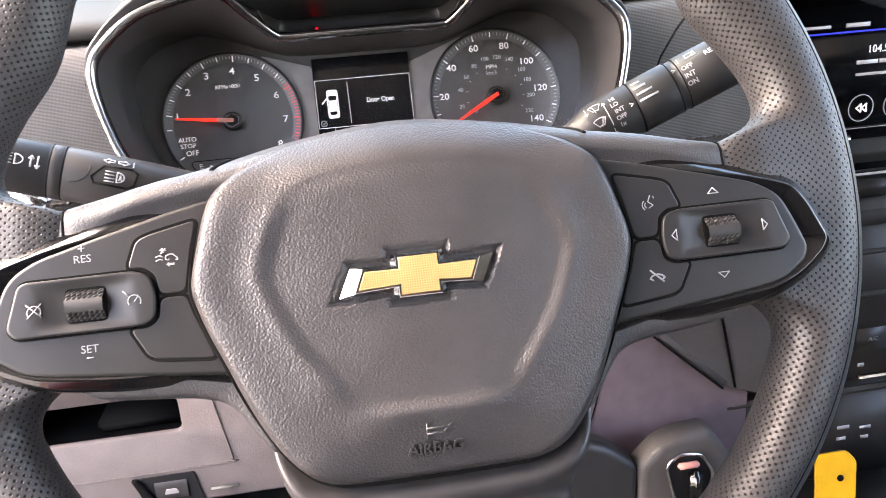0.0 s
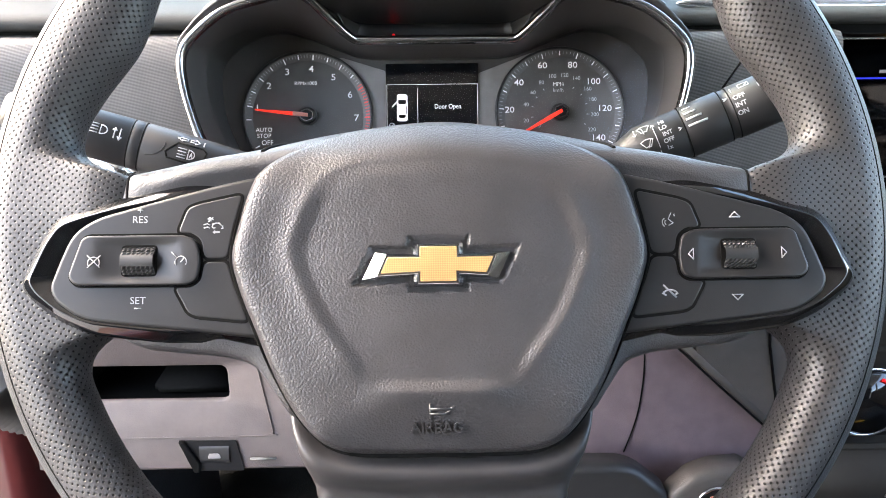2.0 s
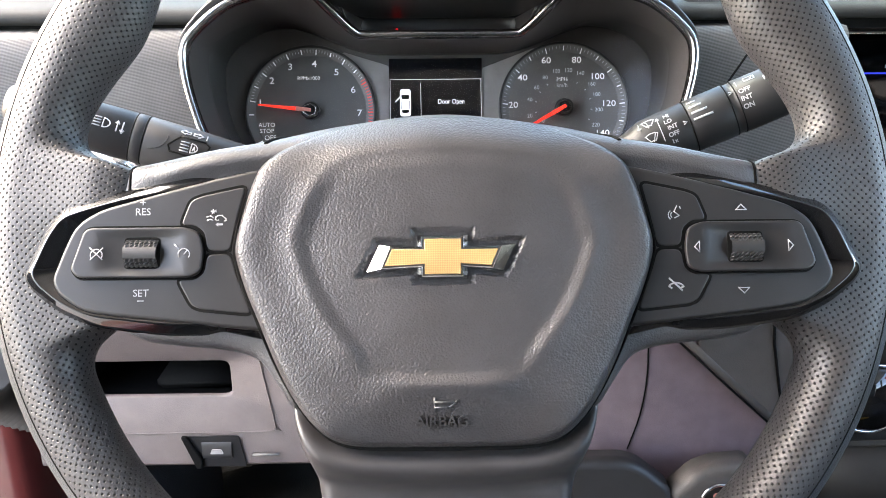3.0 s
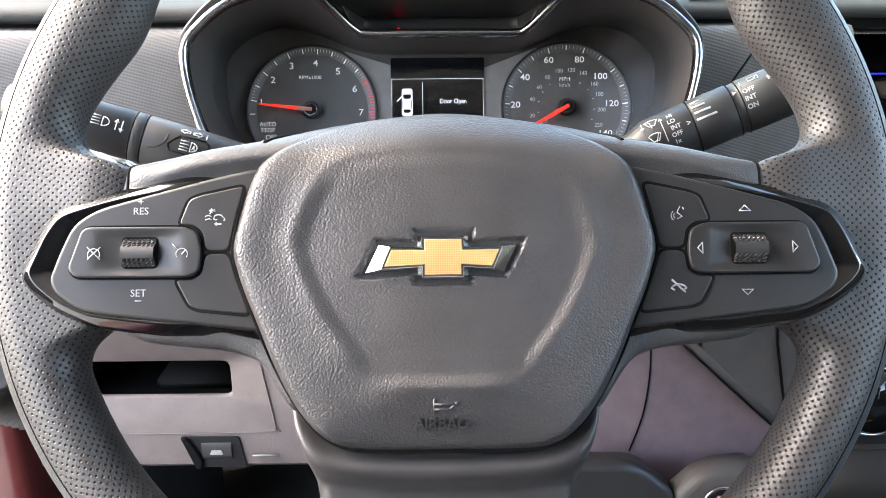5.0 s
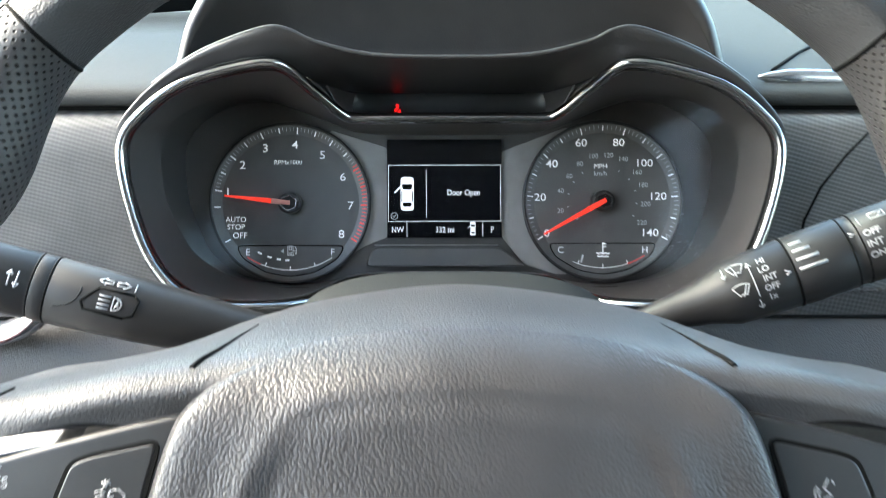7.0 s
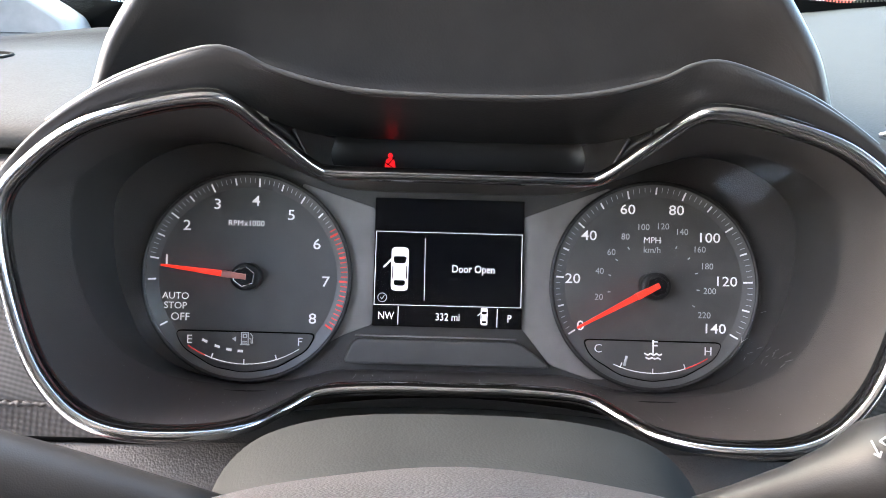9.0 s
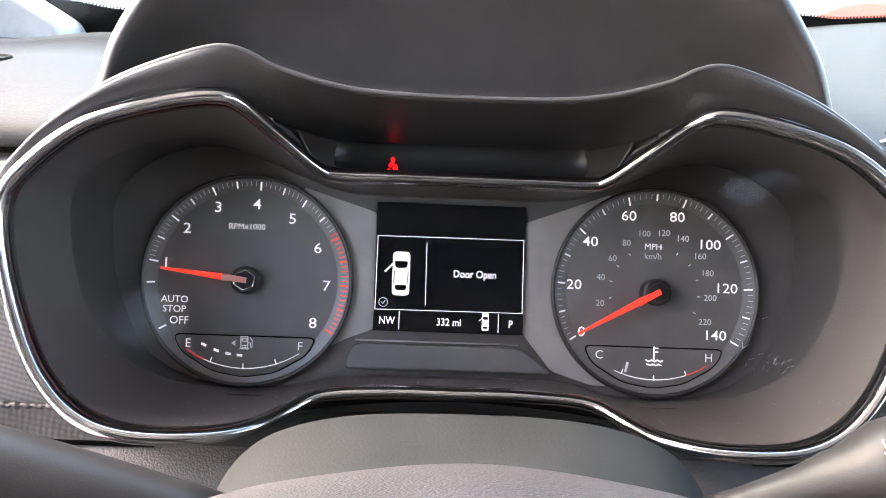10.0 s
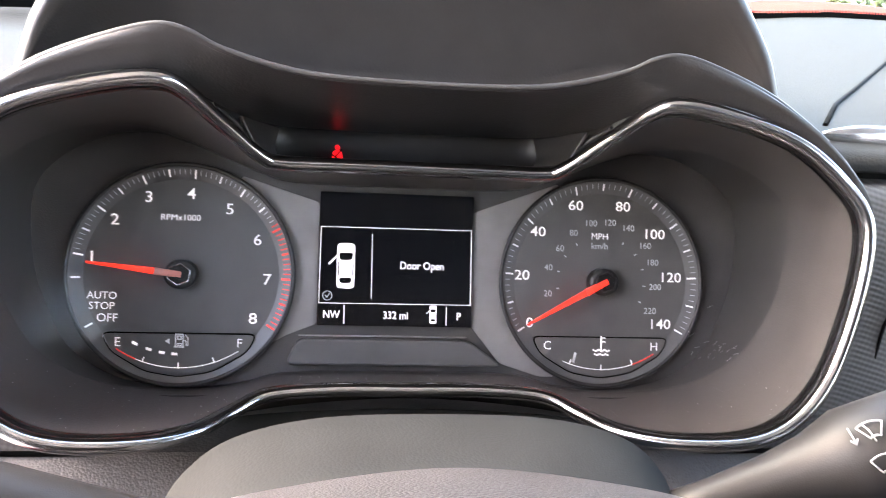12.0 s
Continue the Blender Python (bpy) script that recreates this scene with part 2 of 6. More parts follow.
def rounded(points, radius, seg=4):
    """A closed polygon with its corners rounded."""
    p, out = [Vector(q[:2]) for q in points], []
    for i in range(len(p)):
        a, b, c = p[i - 1], p[i], p[(i + 1) % len(p)]
        r = min(radius, (a - b).length * 0.45, (c - b).length * 0.45)
        s, e = b + (a - b).normalized() * r, b + (c - b).normalized() * r
        out += [(1 - t) ** 2 * s + 2 * t * (1 - t) * b + t * t * e for t in (k / seg for k in range(seg + 1))]
    return out


def inset(points, d):
    """Moves a closed outline inwards by d (outwards: minus)."""
    n = len(points)
    area = sum(points[i - 1][0] * points[i][1] - points[i][0] * points[i - 1][1] for i in range(n))
    sign, out = (1 if area > 0 else -1), []
    for i in range(n):
        a, b, c = (Vector(points[j][:2]) for j in (i - 1, i, (i + 1) % n))
        e, f = (b - a), (c - b)
        if e.length < 1e-9:
            e = f
        if f.length < 1e-9:
            f = e
        e, f = e.normalized(), f.normalized()
        nrm = Vector((-(e.y + f.y), e.x + f.x))
        if nrm.length < 1e-6:
            nrm = Vector((-e.y, e.x))
        nrm.normalize()
        k = max(0.5, nrm.dot(Vector((-e.y, e.x))))
        out.append(b + nrm * sign * d / k)
    return out


def slab(outline, z0, z1, bevel=0.001, seg=3, lift=None):
    """A plate with rounded upper edges. lift: a function of x, y that bends it."""
    bm = bmesh.new()
    rings = [(0, z0)] + [(bevel * (1 - math.cos(a)), z1 - bevel * (1 - math.sin(a))) for a in (math.pi / 2 * k / seg for k in range(seg + 1))]
    loops = []
    for d, z in rings:
        pts = inset(outline, d) if d else [Vector(q[:2]) for q in outline]
        loops.append([bm.verts.new((q.x, q.y, z + (lift(q.x, q.y) if lift else 0))) for q in pts])
    n = len(outline)
    for lo, hi in zip(loops, loops[1:]):
        for i in range(n):
            bm.faces.new((lo[i - 1], lo[i], hi[i], hi[i - 1]))
    bm.faces.new(loops[-1])
    bm.faces.new(loops[0][::-1])
    return bm


def sheet(rows, closed=False, bm=None, uv=None):
    """A surface through rows of points."""
    bm = bm or bmesh.new()
    grid = [[bm.verts.new(p) for p in row] for row in rows]
    n = len(rows[0])
    for a, b in zip(grid, grid[1:]):
        for i in range(0 if closed else 1, n):
            bm.faces.new((a[i - 1], a[i], b[i], b[i - 1]))
    return bm


def sweep(path, profile, closed=False, up=(0, 0, 1), bm=None):
    """Sweeps a closed 2D profile (side, up) along a 3D path. profile: list of points or function of the path's index."""
    bm = bm or bmesh.new()
    n, loops, up = len(path), [], Vector(up)
    for i, p in enumerate(path):
        a, c = (path[i - 1], path[(i + 1) % n]) if closed else (path[max(i - 1, 0)], path[min(i + 1, n - 1)])
        t = (Vector(c) - Vector(a)).normalized()
        s = t.cross(up).normalized()
        w = s.cross(t)
        prof = profile(i) if callable(profile) else profile
        loops.append([bm.verts.new(Vector(p) + s * x + w * y) for x, y in prof])
    m = len(loops[0])
    for i in range(n if closed else n - 1):
        a, b = loops[i], loops[(i + 1) % n]
        for j in range(m):
            bm.faces.new((a[j - 1], a[j], b[j], b[j - 1]))
    if not closed:
        bm.faces.new(loops[0][::-1])
        bm.faces.new(loops[-1])
    return bm


def circle(rx, ry=None, n=12, cx=0, cy=0):
    return [(cx + rx * math.cos(2 * math.pi * k / n), cy + (ry or rx) * math.sin(2 * math.pi * k / n)) for k in range(n)]


def solid(cx, cy, cz, sx, sy, sz, bevel=0.004):
    """A box with bevelled edges."""
    bm = bmesh.new()
    bmesh.ops.create_cube(bm, size=1, matrix=Matrix.Translation((cx, cy, cz)) @ Matrix.Diagonal((sx, sy, sz, 1)))
    if bevel:
        bmesh.ops.bevel(bm, geom=bm.edges[:], offset=bevel, segments=2, affect="EDGES")
    return bm


def lettering(words, size, u, v, n, parent, material, name="lettering", turn=0.0, squeeze=1.0, wrap=None, bold=0.0):
    """Words as a thin raised mesh, centred on u, v at height n of the parent. wrap: radius of a cylinder along x that they bend round."""
    cu = bpy.data.curves.new(name, "FONT")
    cu.body, cu.size, cu.align_x, cu.align_y = words, size, "CENTER", "CENTER"
    cu.extrude, cu.offset, cu.resolution_u = 0.00004, bold, 3
    tmp = bpy.data.objects.new(name, cu)
    me = bpy.data.meshes.new_from_object(tmp)
    bpy.data.objects.remove(tmp)
    bpy.data.curves.remove(cu)
    c, s = math.cos(radians(turn)), math.sin(radians(turn))
    for vert in me.vertices:
        x, y, z = vert.co.x * squeeze, vert.co.y, vert.co.z
        x, y = u + x * c - y * s, v + x * s + y * c
        if wrap:
            a = y / wrap
            vert.co = (x, (wrap + n + z) * math.sin(a), (wrap + n + z) * math.cos(a))
        else:
            vert.co = (x, y, n + z)
    me.materials.clear()
    me.materials.append(material)
    ob = new(name, me)
    ob.parent = parent
    return ob


def strokes(lines, width, n, wrap=None, thick=0.00008):
    """A drawn sign: polylines as thin flat bars."""
    bm = bmesh.new()
    for line in lines:
        pts = [Vector(q) for q in line]
        if wrap:
            fine = [pts[0]]
            for a, b in zip(pts, pts[1:]):
                n_cut = max(1, int(abs(b.y - a.y) / 0.0012))
                fine += [a.lerp(b, (k + 1) / n_cut) for k in range(n_cut)]
            pts = fine
        for a, b in zip(pts, pts[1:]):
            d = (b - a).normalized()
            s = Vector((-d.y, d.x)) * width / 2
            a2, b2 = a - d * width * 0.3, b + d * width * 0.3
            quad = [a2 - s, b2 - s, b2 + s, a2 + s]
            lo, hi = ([], [])
            for q in quad:
                for z, lst in ((n - thick, lo), (n + thick, hi)):
                    if wrap:
                        g = q.y / wrap
                        lst.append(bm.verts.new((q.x, (wrap + z) * math.sin(g), (wrap + z) * math.cos(g))))
                    else:
                        lst.append(bm.verts.new((q.x, q.y, z)))
            bm.faces.new(hi)
            bm.faces.new(lo[::-1])
            for k in range(4):
                bm.faces.new((lo[k - 1], lo[k], hi[k], hi[k - 1]))
    return bm


def arc(cx, cy, r, a0, a1, n=10, ry=None):
    return [(cx + r * math.cos(radians(a0 + (a1 - a0) * k / n)), cy + (ry or r) * math.sin(radians(a0 + (a1 - a0) * k / n))) for k in range(n + 1)]


def mm(points):
    return [mm(p) if isinstance(p[0], (tuple, list)) else tuple(c / 1000 for c in p) for p in points]


def flip(points):
    return [(-p[0], *p[1:]) for p in points]


def smooth01(x, a, b):
    t = min(1, max(0, (x - a) / (b - a)))
    return t * t * (3 - 2 * t)


# ---- steering wheel ----
wheel = thing("steering_wheel", pose(0, 0.277, 1.036, 65, 0, 0),
              "black perforated leather steering wheel with a gold cross emblem", "steering wheel")
RIM_C, RIM_R, RIM_N, RIM_D = 0.0175, 0.1955, -0.0180, 0.0160
INNER = [(-91, 0.161), (-60, 0.166), (-45, 0.1665), (-36, 0.1655), (-28, 0.1645), (-23, 0.164), (-21, 0.161), (-19.5, 0.1555), (-18.3, 0.145), (-17.3, 0.1305), (7.3, 0.1275), (8.6, 0.132), (9.2, 0.140), (10.1, 0.153),
         (11.3, 0.159), (13, 0.1617), (14.8, 0.1622), (17, 0.162), (20, 0.1602), (25.5, 0.1565), (29.2, 0.1543), (32, 0.1546), (37, 0.1595), (42, 0.1665), (44.5, 0.1700), (50, 0.1705), (60, 0.172), (91, 0.172)]


def inner_radius(a):
    phi = math.degrees(math.atan2(math.sin(a), abs(math.cos(a))))
    span = 0.5 + 2.5 * smooth01(abs(phi + 4), 18, 26)
    total = 0.0
    for k in (-1, -0.5, 0, 0.5, 1):
        u = max(-90.9, min(90.9, phi + k * span))
        (p, r), (q, w) = next((c, d) for c, d in zip(INNER, INNER[1:]) if u <= d[0])
        total += r + (w - r) * (u - p) / (q - p)
    return total / 5


def rim_point(a, f, grow=0.0):
    ri = inner_radius(a)
    hw = (RIM_R - ri) / 2 + grow
    square = 1 - 0.62 * smooth01(hw, 0.020, 0.031)
    c, q = math.cos(f), math.sin(f)
    ho = 0.0185 + grow
    ro = RIM_R + grow - ho
    r = ro + ho * c if c > 0 else ro - (2 * hw - ho) * abs(c) ** (square if q > 0 else 1)
    phi = math.degrees(math.atan2(math.sin(a), abs(math.cos(a))))
    lobe = 0.0035 * smooth01(0.163 - r, 0.0, 0.018) * smooth01(phi, -6, 2) * (1 - smooth01(phi, 9, 14)) * (q > 0)
    lift = RIM_D + grow + lobe
    return Vector((r * math.cos(a), RIM_C + r * math.sin(a), RIM_N + lift * math.copysign(abs(q) ** (square if c < 0 and q > 0 else 1), q)))


def rim_shell(f0, f1, m, a0=0.0, a1=360.0):
    """A strip of the rim's skin between two section angles, along part of the ring (degrees)."""
    bm = bmesh.new()
    uv = bm.loops.layers.uv.new("UVMap")
    count = int((a1 - a0) / 0.6)
    ring = a1 - a0 > 359
    stops = [radians(a0 + (a1 - a0) * i / count) for i in range(count if ring else count + 1)]
    rows = [[rim_point(a, f0 + (f1 - f0) * j / m) for j in range(m + 1)] for a in stops]
    arcs = []
    for row in rows:
        run = [0.0]
        for p, q in zip(row, row[1:]):
            run.append(run[-1] + (q - p).length)
        arcs.append(run)
    grid = [[bm.verts.new(p) for p in row] for row in rows]
    for i in range(count):
        n = (i + 1) % len(rows)
        for j in range(m):
            face = bm.faces.new((grid[i][j], grid[n][j], grid[n][j + 1], grid[i][j + 1]))
            for lp, (p, q) in zip(face.loops, ((i, j), (i + 1, j), (i + 1, j + 1), (i, j + 1))):
                lp[uv].uv = (0.18 * radians(a0 + (a1 - a0) * p / count), arcs[p % len(rows)][q])
    return bm


SEAM, TOP_SEAM = radians(52), 45.0
part("rim_grip", rim_shell(SEAM + 0.03, radians(300), 34, 180 - TOP_SEAM, 360 + TOP_SEAM), RIM_LEATHER, wheel, "perforated black leather grip")
part("rim_top", rim_shell(SEAM + 0.03, radians(300), 34, TOP_SEAM + 0.4, 179.6 - TOP_SEAM), RIM_SMOOTH, wheel, "smooth black leather top of the grip")
part("rim_cover", rim_shell(radians(-60), SEAM - 0.03, 16), RIM_SMOOTH, wheel, "smooth grained leather outer band")
loop = [rim_point(2 * math.pi * k / 200, SEAM, -0.0004) for k in range(200)]
part("rim_seam", sweep(loop, circle(0.0007, n=6), closed=True, up=(0, 0, 1)), GAP, wheel, "dark stitched seam")
for a in (radians(TOP_SEAM + 0.2), radians(179.8 - TOP_SEAM)):
    part("grip_seam", sweep([rim_point(a, SEAM + 0.03 + (radians(300) - SEAM - 0.03) * k / 40, -0.0003) for k in range(41)], circle(0.0008, n=6), up=(1, 0, 0)), GAP, wheel, "dark seam across the grip")

# hub shell and spokes: one section for every distance from the middle
TOPS = mm([(-42, 53, 69), (0, 57.5, 73.5), (42, 53, 69), (70, 48, 62), (95, 44.4, 52.5), (115, 40, 48), (128, 37.6, 46), (138, 37.5, 45), (146, 38, 44), (160, 38, 44)])
FEET = mm([(-30, -63, 0), (0, -63, 0), (56, -64, 0), (62, -63.5, 0), (66, -58, 0), (70, -52, 0), (74, -46.5, 0), (79, -42.5, 0), (89, -39.5, 0), (108, -37.5, 0), (120, -36, 0), (128, -33.5, 0), (136, -30, 0), (142, -27, 0), (154, -24, 0)])
tops, feet = spline(TOPS, 8), spline(FEET, 8)


def along(line, x):
    for p, q in zip(line, line[1:]):
        if p.x <= x <= q.x:
            t = (x - p.x) / max(1e-9, q.x - p.x)
            return p.y + (q.y - p.y) * t, p.z + (q.z - p.z) * t
    return line[-1].y, line[-1].z


def tip_dip(x):
    return -0.0035 * smooth01(abs(x), 0.146, 0.172)


def spoke_section(x):
    v0, v1 = along(tops, abs(x))
    vb = along(feet, abs(x))[0]
    d = tip_dip(x)
    roll = 1 - smooth01(abs(x), 0.104, 0.130)
    prof = [(v1, -0.095), (v1, -0.078)]
    prof += [(v0 + (v1 - v0) * f, n) for n, f in ((-0.062, 0.95), (-0.048, 0.80), (-0.036, 0.62), (-0.025, 0.44), (-0.015, 0.26), (-0.009, 0.13), (-0.005, 0.03))]
    prof += [(v0 - 0.0014, d - 0.0014), (v0 - 0.004, d + 0.0014 * roll), (v0 - 0.0068, d + 0.0027 * roll), (v0 - 0.0092, d + 0.0021 * roll), (v0 - 0.0108, d)]
    prof += [(v0 - 0.0108 + (vb + 0.006 - v0 + 0.0108) * k / 6, d) for k in range(1, 6)]
    prof += [(vb + 0.006, d), (vb + 0.003, d - 0.0008), (vb + 0.001, d - 0.003), (vb, d - 0.007), (vb + 0.001, d - 0.016), (vb + 0.004, -0.04), (vb + 0.008, -0.06)]
    sink, mid = 0.016 * smooth01(abs(x), 0.122, 0.165), (v0 + vb) / 2
    return [Vector((x, v, n - sink * smooth01(abs(v - mid), 0.012, 0.045) - 0.0025 * smooth01(abs(x), 0.125, 0.140))) for v, n in prof]


def spoke_mesh(x0, x1, count):
    bm = bmesh.new()
    uv = bm.loops.layers.uv.new("UVMap")
    rows = [spoke_section(x0 + (x1 - x0) * k / count) for k in range(count + 1)]
    arcs = []
    for row in rows:
        a = [0.0]
        for p, q in zip(row, row[1:]):
            a.append(a[-1] + (q - p).length)
        arcs.append(a)
    grid = [[bm.verts.new(p) for p in row] for row in rows]
    for i in range(count):
        for j in range(1, len(rows[0])):
            face = bm.faces.new((grid[i][j - 1], grid[i][j], grid[i + 1][j], grid[i + 1][j - 1]))
            for lp, (p, q) in zip(face.loops, ((i, j - 1), (i, j), (i + 1, j), (i + 1, j - 1))):
                lp[uv].uv = (rows[p][q].x, arcs[p][q])
    return bm


part("hub_shell", spoke_mesh(-0.1405, 0.1405, 194), SPOKE, wheel, "grained soft skin over hub and spokes")
for x in (0.1300, -0.1300):
    part("spoke_seam", sweep(spoke_section(x)[6:-6], circle(0.0006, n=6), up=(1, 0, 0)), GAP, wheel, "dark seam across the spoke")
for s in (1, -1):
    crease = [spoke_section(s * x)[j] for j, x in ((4, 0.0640), (5, 0.0665), (6, 0.0685), (7, 0.0705), (8, 0.0725), (9, 0.0740))]
    part("cover_crease", sweep(spline(crease, 4), lambda i: circle(0.0002 + 0.0007 * min(1, i / 12), n=8), up=(1, 0, 0)), GAP, wheel, "dark crease where the cover meets the spoke")


# airbag cover
EDGE = mm([(0, 57), (22, 56), (42, 53), (60, 46), (72, 37.5), (77, 29.5), (81.2, 16), (84.3, 2), (82.4, -8), (78.7, -18.5), (74.8, -27.5), (67.5, -45), (60, -59), (51.7, -69.6), (42.8, -75.8), (30, -78.2), (0, -78.6)])
RIDGE = mm([(0, 40), (24, 39), (42, 35), (53.5, 25), (60, 10), (61, 0), (51, -23), (37, -42), (29, -51.4), (14, -53.8), (0, -53.8)])
EMBLEM = mm([(-10.8, 5.2), (9.2, 5.2), (9.2, 1.0), (28.3, 1.6), (23.0, -9.3), (9.0, -8.2), (9.0, -12.4), (-10.5, -12.4), (-10.8, -8.2), (-31.3, -9.6), (-26.0, 1.6), (-10.8, 1.0)])
PAD_C = Vector((0, -0.012))


def whole(half):
    return half + flip(half[1:-1])[::-1]


def radial(outline, a):
    """Where the ray from the cover's middle at the angle a meets a closed outline."""
    d = Vector((math.cos(a), math.sin(a)))
    best = 0.0
    for i in range(len(outline)):
        p, q = Vector(outline[i - 1]) - PAD_C, Vector(outline[i]) - PAD_C
        e = q - p
        den = d.x * e.y - d.y * e.x
        if abs(den) > 1e-12:
            r, t = (p.x * e.y - p.y * e.x) / den, (p.x * d.y - p.y * d.x) / den
            if r > 0 and -1e-6 <= t <= 1 + 1e-6:
                best = max(best, r)
    return best


def inside(poly, x, y):
    odd = False
    for i in range(len(poly)):
        (x0, y0), (x1, y1) = poly[i - 1], poly[i]
        if (y0 > y) != (y1 > y) and x < (x1 - x0) * (y - y0) / (y1 - y0) + x0:
            odd = not odd
    return odd


edge_line = [tuple(p[:2]) for p in spline(whole(EDGE), 6, True)]
ridge_line = [tuple(p[:2]) for p in spline(whole(RIDGE), 6, True)]
recess = [tuple(p) for p in inset(EMBLEM, -0.0022)]


LOWER_HALF = mm([(-40, 71), (-52, 66.5), (-63, 62.8), (-79, 59), (-94, 53.4), (-120, 49), (-178, 46)])


def lower_width(v):
    for (p, a), (q, c) in zip(LOWER_HALF, LOWER_HALF[1:]):
        if v >= q:
            return a + (c - a) * (p - v) / (p - q)
    return LOWER_HALF[-1][1]


def lower_height(x, y):
    """A trough beside the cover, a soft crest parallel to its edge, then a long fall."""
    d = Vector((x, y)) - PAD_C
    out = d.length - radial(edge_line, math.atan2(d.y, d.x))
    return -0.006 + 0.0070 * smooth01(out, 0.001, 0.0075) - 0.012 * smooth01(out, 0.0080, 0.021)


rows = []
for k in range(61):
    v = -0.042 - 0.136 * k / 60
    w = lower_width(v)
    row = []
    for t in (-1, -1, -0.999, -0.99, -0.97, *[-0.94 + 1.88 * i / 36 for i in range(37)], 0.97, 0.99, 0.999, 1, 1):
        drop = 0.007 * (1 - math.sqrt(max(0.0, 1 - (max(0.0, abs(t) - 0.9) / 0.1) ** 2)))
        row.append((w * t, v, lower_height(w * t, v) - drop))
    row[0] = (-w * 0.97, v, -0.035)
    row[-1] = (w * 0.97, v, -0.035)
    rows.append(row)
part("lower_spoke", sheet(rows), LOWER_SKIN, wheel, "satin black lower spoke")
part("lower_insert", slab(rounded(mm([(-34, -108), (34, -108), (30, -160), (-30, -160)]), 0.008), -0.02, -0.0115, 0.002), PIANO, wheel, "gloss black insert of the lower spoke")


def cover_height(s, a):
    sidew = smooth01(1 - abs(math.sin(a)), 0.12, 0.45)
    bottom, top = smooth01(-math.sin(a), 0.75, 0.95), smooth01(math.sin(a), 0.5, 0.9)
    plateau = 0.0135
    peak = plateau + 0.0019 * sidew * (1 - top) + 0.0017 * bottom - 0.001 * top
    if s <= 1:
        return plateau + (peak - plateau) * smooth01(s, 0.86, 0.99) - 0.0006 * (1 - s)
    t = s - 1
    low = 0.0085 - 0.0085 * top - 0.004 * bottom
    h = peak + (low - peak) * (t ** (1.35 - 0.2 * bottom + 0.25 * top))
    return h - 0.003 * smooth01(t, 0.9, 1.0) * (1 - top)


def bow(x, y, s, a):
    return (1.1 * x * x + 0.25 * (y + 0.01) ** 2) * (1 - smooth01(s, 1.0, 1.9) * (1 - smooth01(math.sin(a), 0.5, 0.9)))


NA = 300
levels = [0.02 + 0.98 * k / 62 for k in range(63)] + [1 + k / 26 for k in range(1, 27)]
RADII = [(radial(ridge_line, 2 * math.pi * k / NA), radial(edge_line, 2 * math.pi * k / NA)) for k in range(NA)]
points = []
for s in levels:
    row = []
    for k, (r1, r2) in enumerate(RADII):
        a = 2 * math.pi * k / NA
        r = r1 * s if s <= 1 else r1 + (r2 - r1) * (s - 1)
        x, y = PAD_C.x + r * math.cos(a), PAD_C.y + r * math.sin(a)
        h = cover_height(s, a) - bow(x, y, s, a) - (0.0024 if inside(recess, x, y) else 0)
        row.append((x, y, h))
    points.append(row)
points.append([(x * 0.985, y * 0.985, -0.012) for x, y, h in points[-1]])
part("cover_gap", slab([tuple(p) for p in inset(edge_line, -0.0014)], -0.012, 0.0048, 0.0003, 1, lambda x, y: -0.016 * smooth01(y, 0.012, 0.045) - 0.003 * smooth01(-y, 0.03, 0.06)), GAP, wheel, "black gap round the airbag cover")
cover = part("airbag_cover", sheet(points, closed=True), PAD, wheel, "grained black airbag cover with a recess for the emblem")
cap = bmesh.new()
cap.faces.new([cap.verts.new(p) for p in points[0]])
part("cover_centre", cap, PAD, cover)


def cover_at(x, y):
    """Height of the cover's skin at a place."""
    d = Vector((x, y)) - PAD_C
    a, r = math.atan2(d.y, d.x), d.length
    r1, r2 = radial(ridge_line, a), radial(edge_line, a)
    return cover_height(r / r1 if r < r1 else 1 + (r - r1) / (r2 - r1), a) - bow(x, y, r / r1 if r < r1 else 1 + (r - r1) / (r2 - r1), a)


word = lettering("AIRBAG", 0.0060, -0.0020, -0.0676, 0, cover, PAD_SMOOTH, "embossed_word", squeeze=1.0, bold=0.00005)
for vert in word.data.vertices:
    vert.co.z = cover_at(vert.co.x, vert.co.y) + (0.0014 if vert.co.z > 0 else -0.0004)
horn = part("horn_sign", strokes(mm([[(-4.6, -58.2), (-4.6, -63.8)], [(-4.6, -60.0), (3.2, -60.0), (4.6, -59.2)], [(3.6, -60.2), (1.2, -62.0), (-4.6, -62.0)]]), 0.0007, 0, thick=0.0004), PAD_SMOOTH, cover, "embossed horn sign")
for vert in horn.data.vertices:
    vert.co.z += cover_at(vert.co.x, vert.co.y) + 0.0002

# emblem
GOLD_LINE = mm([(-8.8, 4.0), (7.2, 4.0), (7.2, -0.2), (22.0, 0.0), (18.6, -8.0), (7.0, -7.2), (7.0, -11.2), (-8.6, -11.2), (-8.6, -7.2), (-24.6, -8.0), (-21.2, 0.0), (-8.8, -0.2)])
loops = [[(x, y, z) for x, y in line] for line, z in ((EMBLEM, 0.0095), (EMBLEM, 0.0118), ([tuple(p) for p in inset(EMBLEM, 0.0003)], 0.0124), ([tuple(p) for p in inset(GOLD_LINE, -0.0003)], 0.0150), (GOLD_LINE, 0.0149))]
bm = sheet(loops, closed=True)
bm.faces.new([bm.verts.new(p) for p in loops[-1]])
emblem = part("emblem", bm, CHROME, wheel, "chrome-edged cross-shaped emblem", smooth=False)
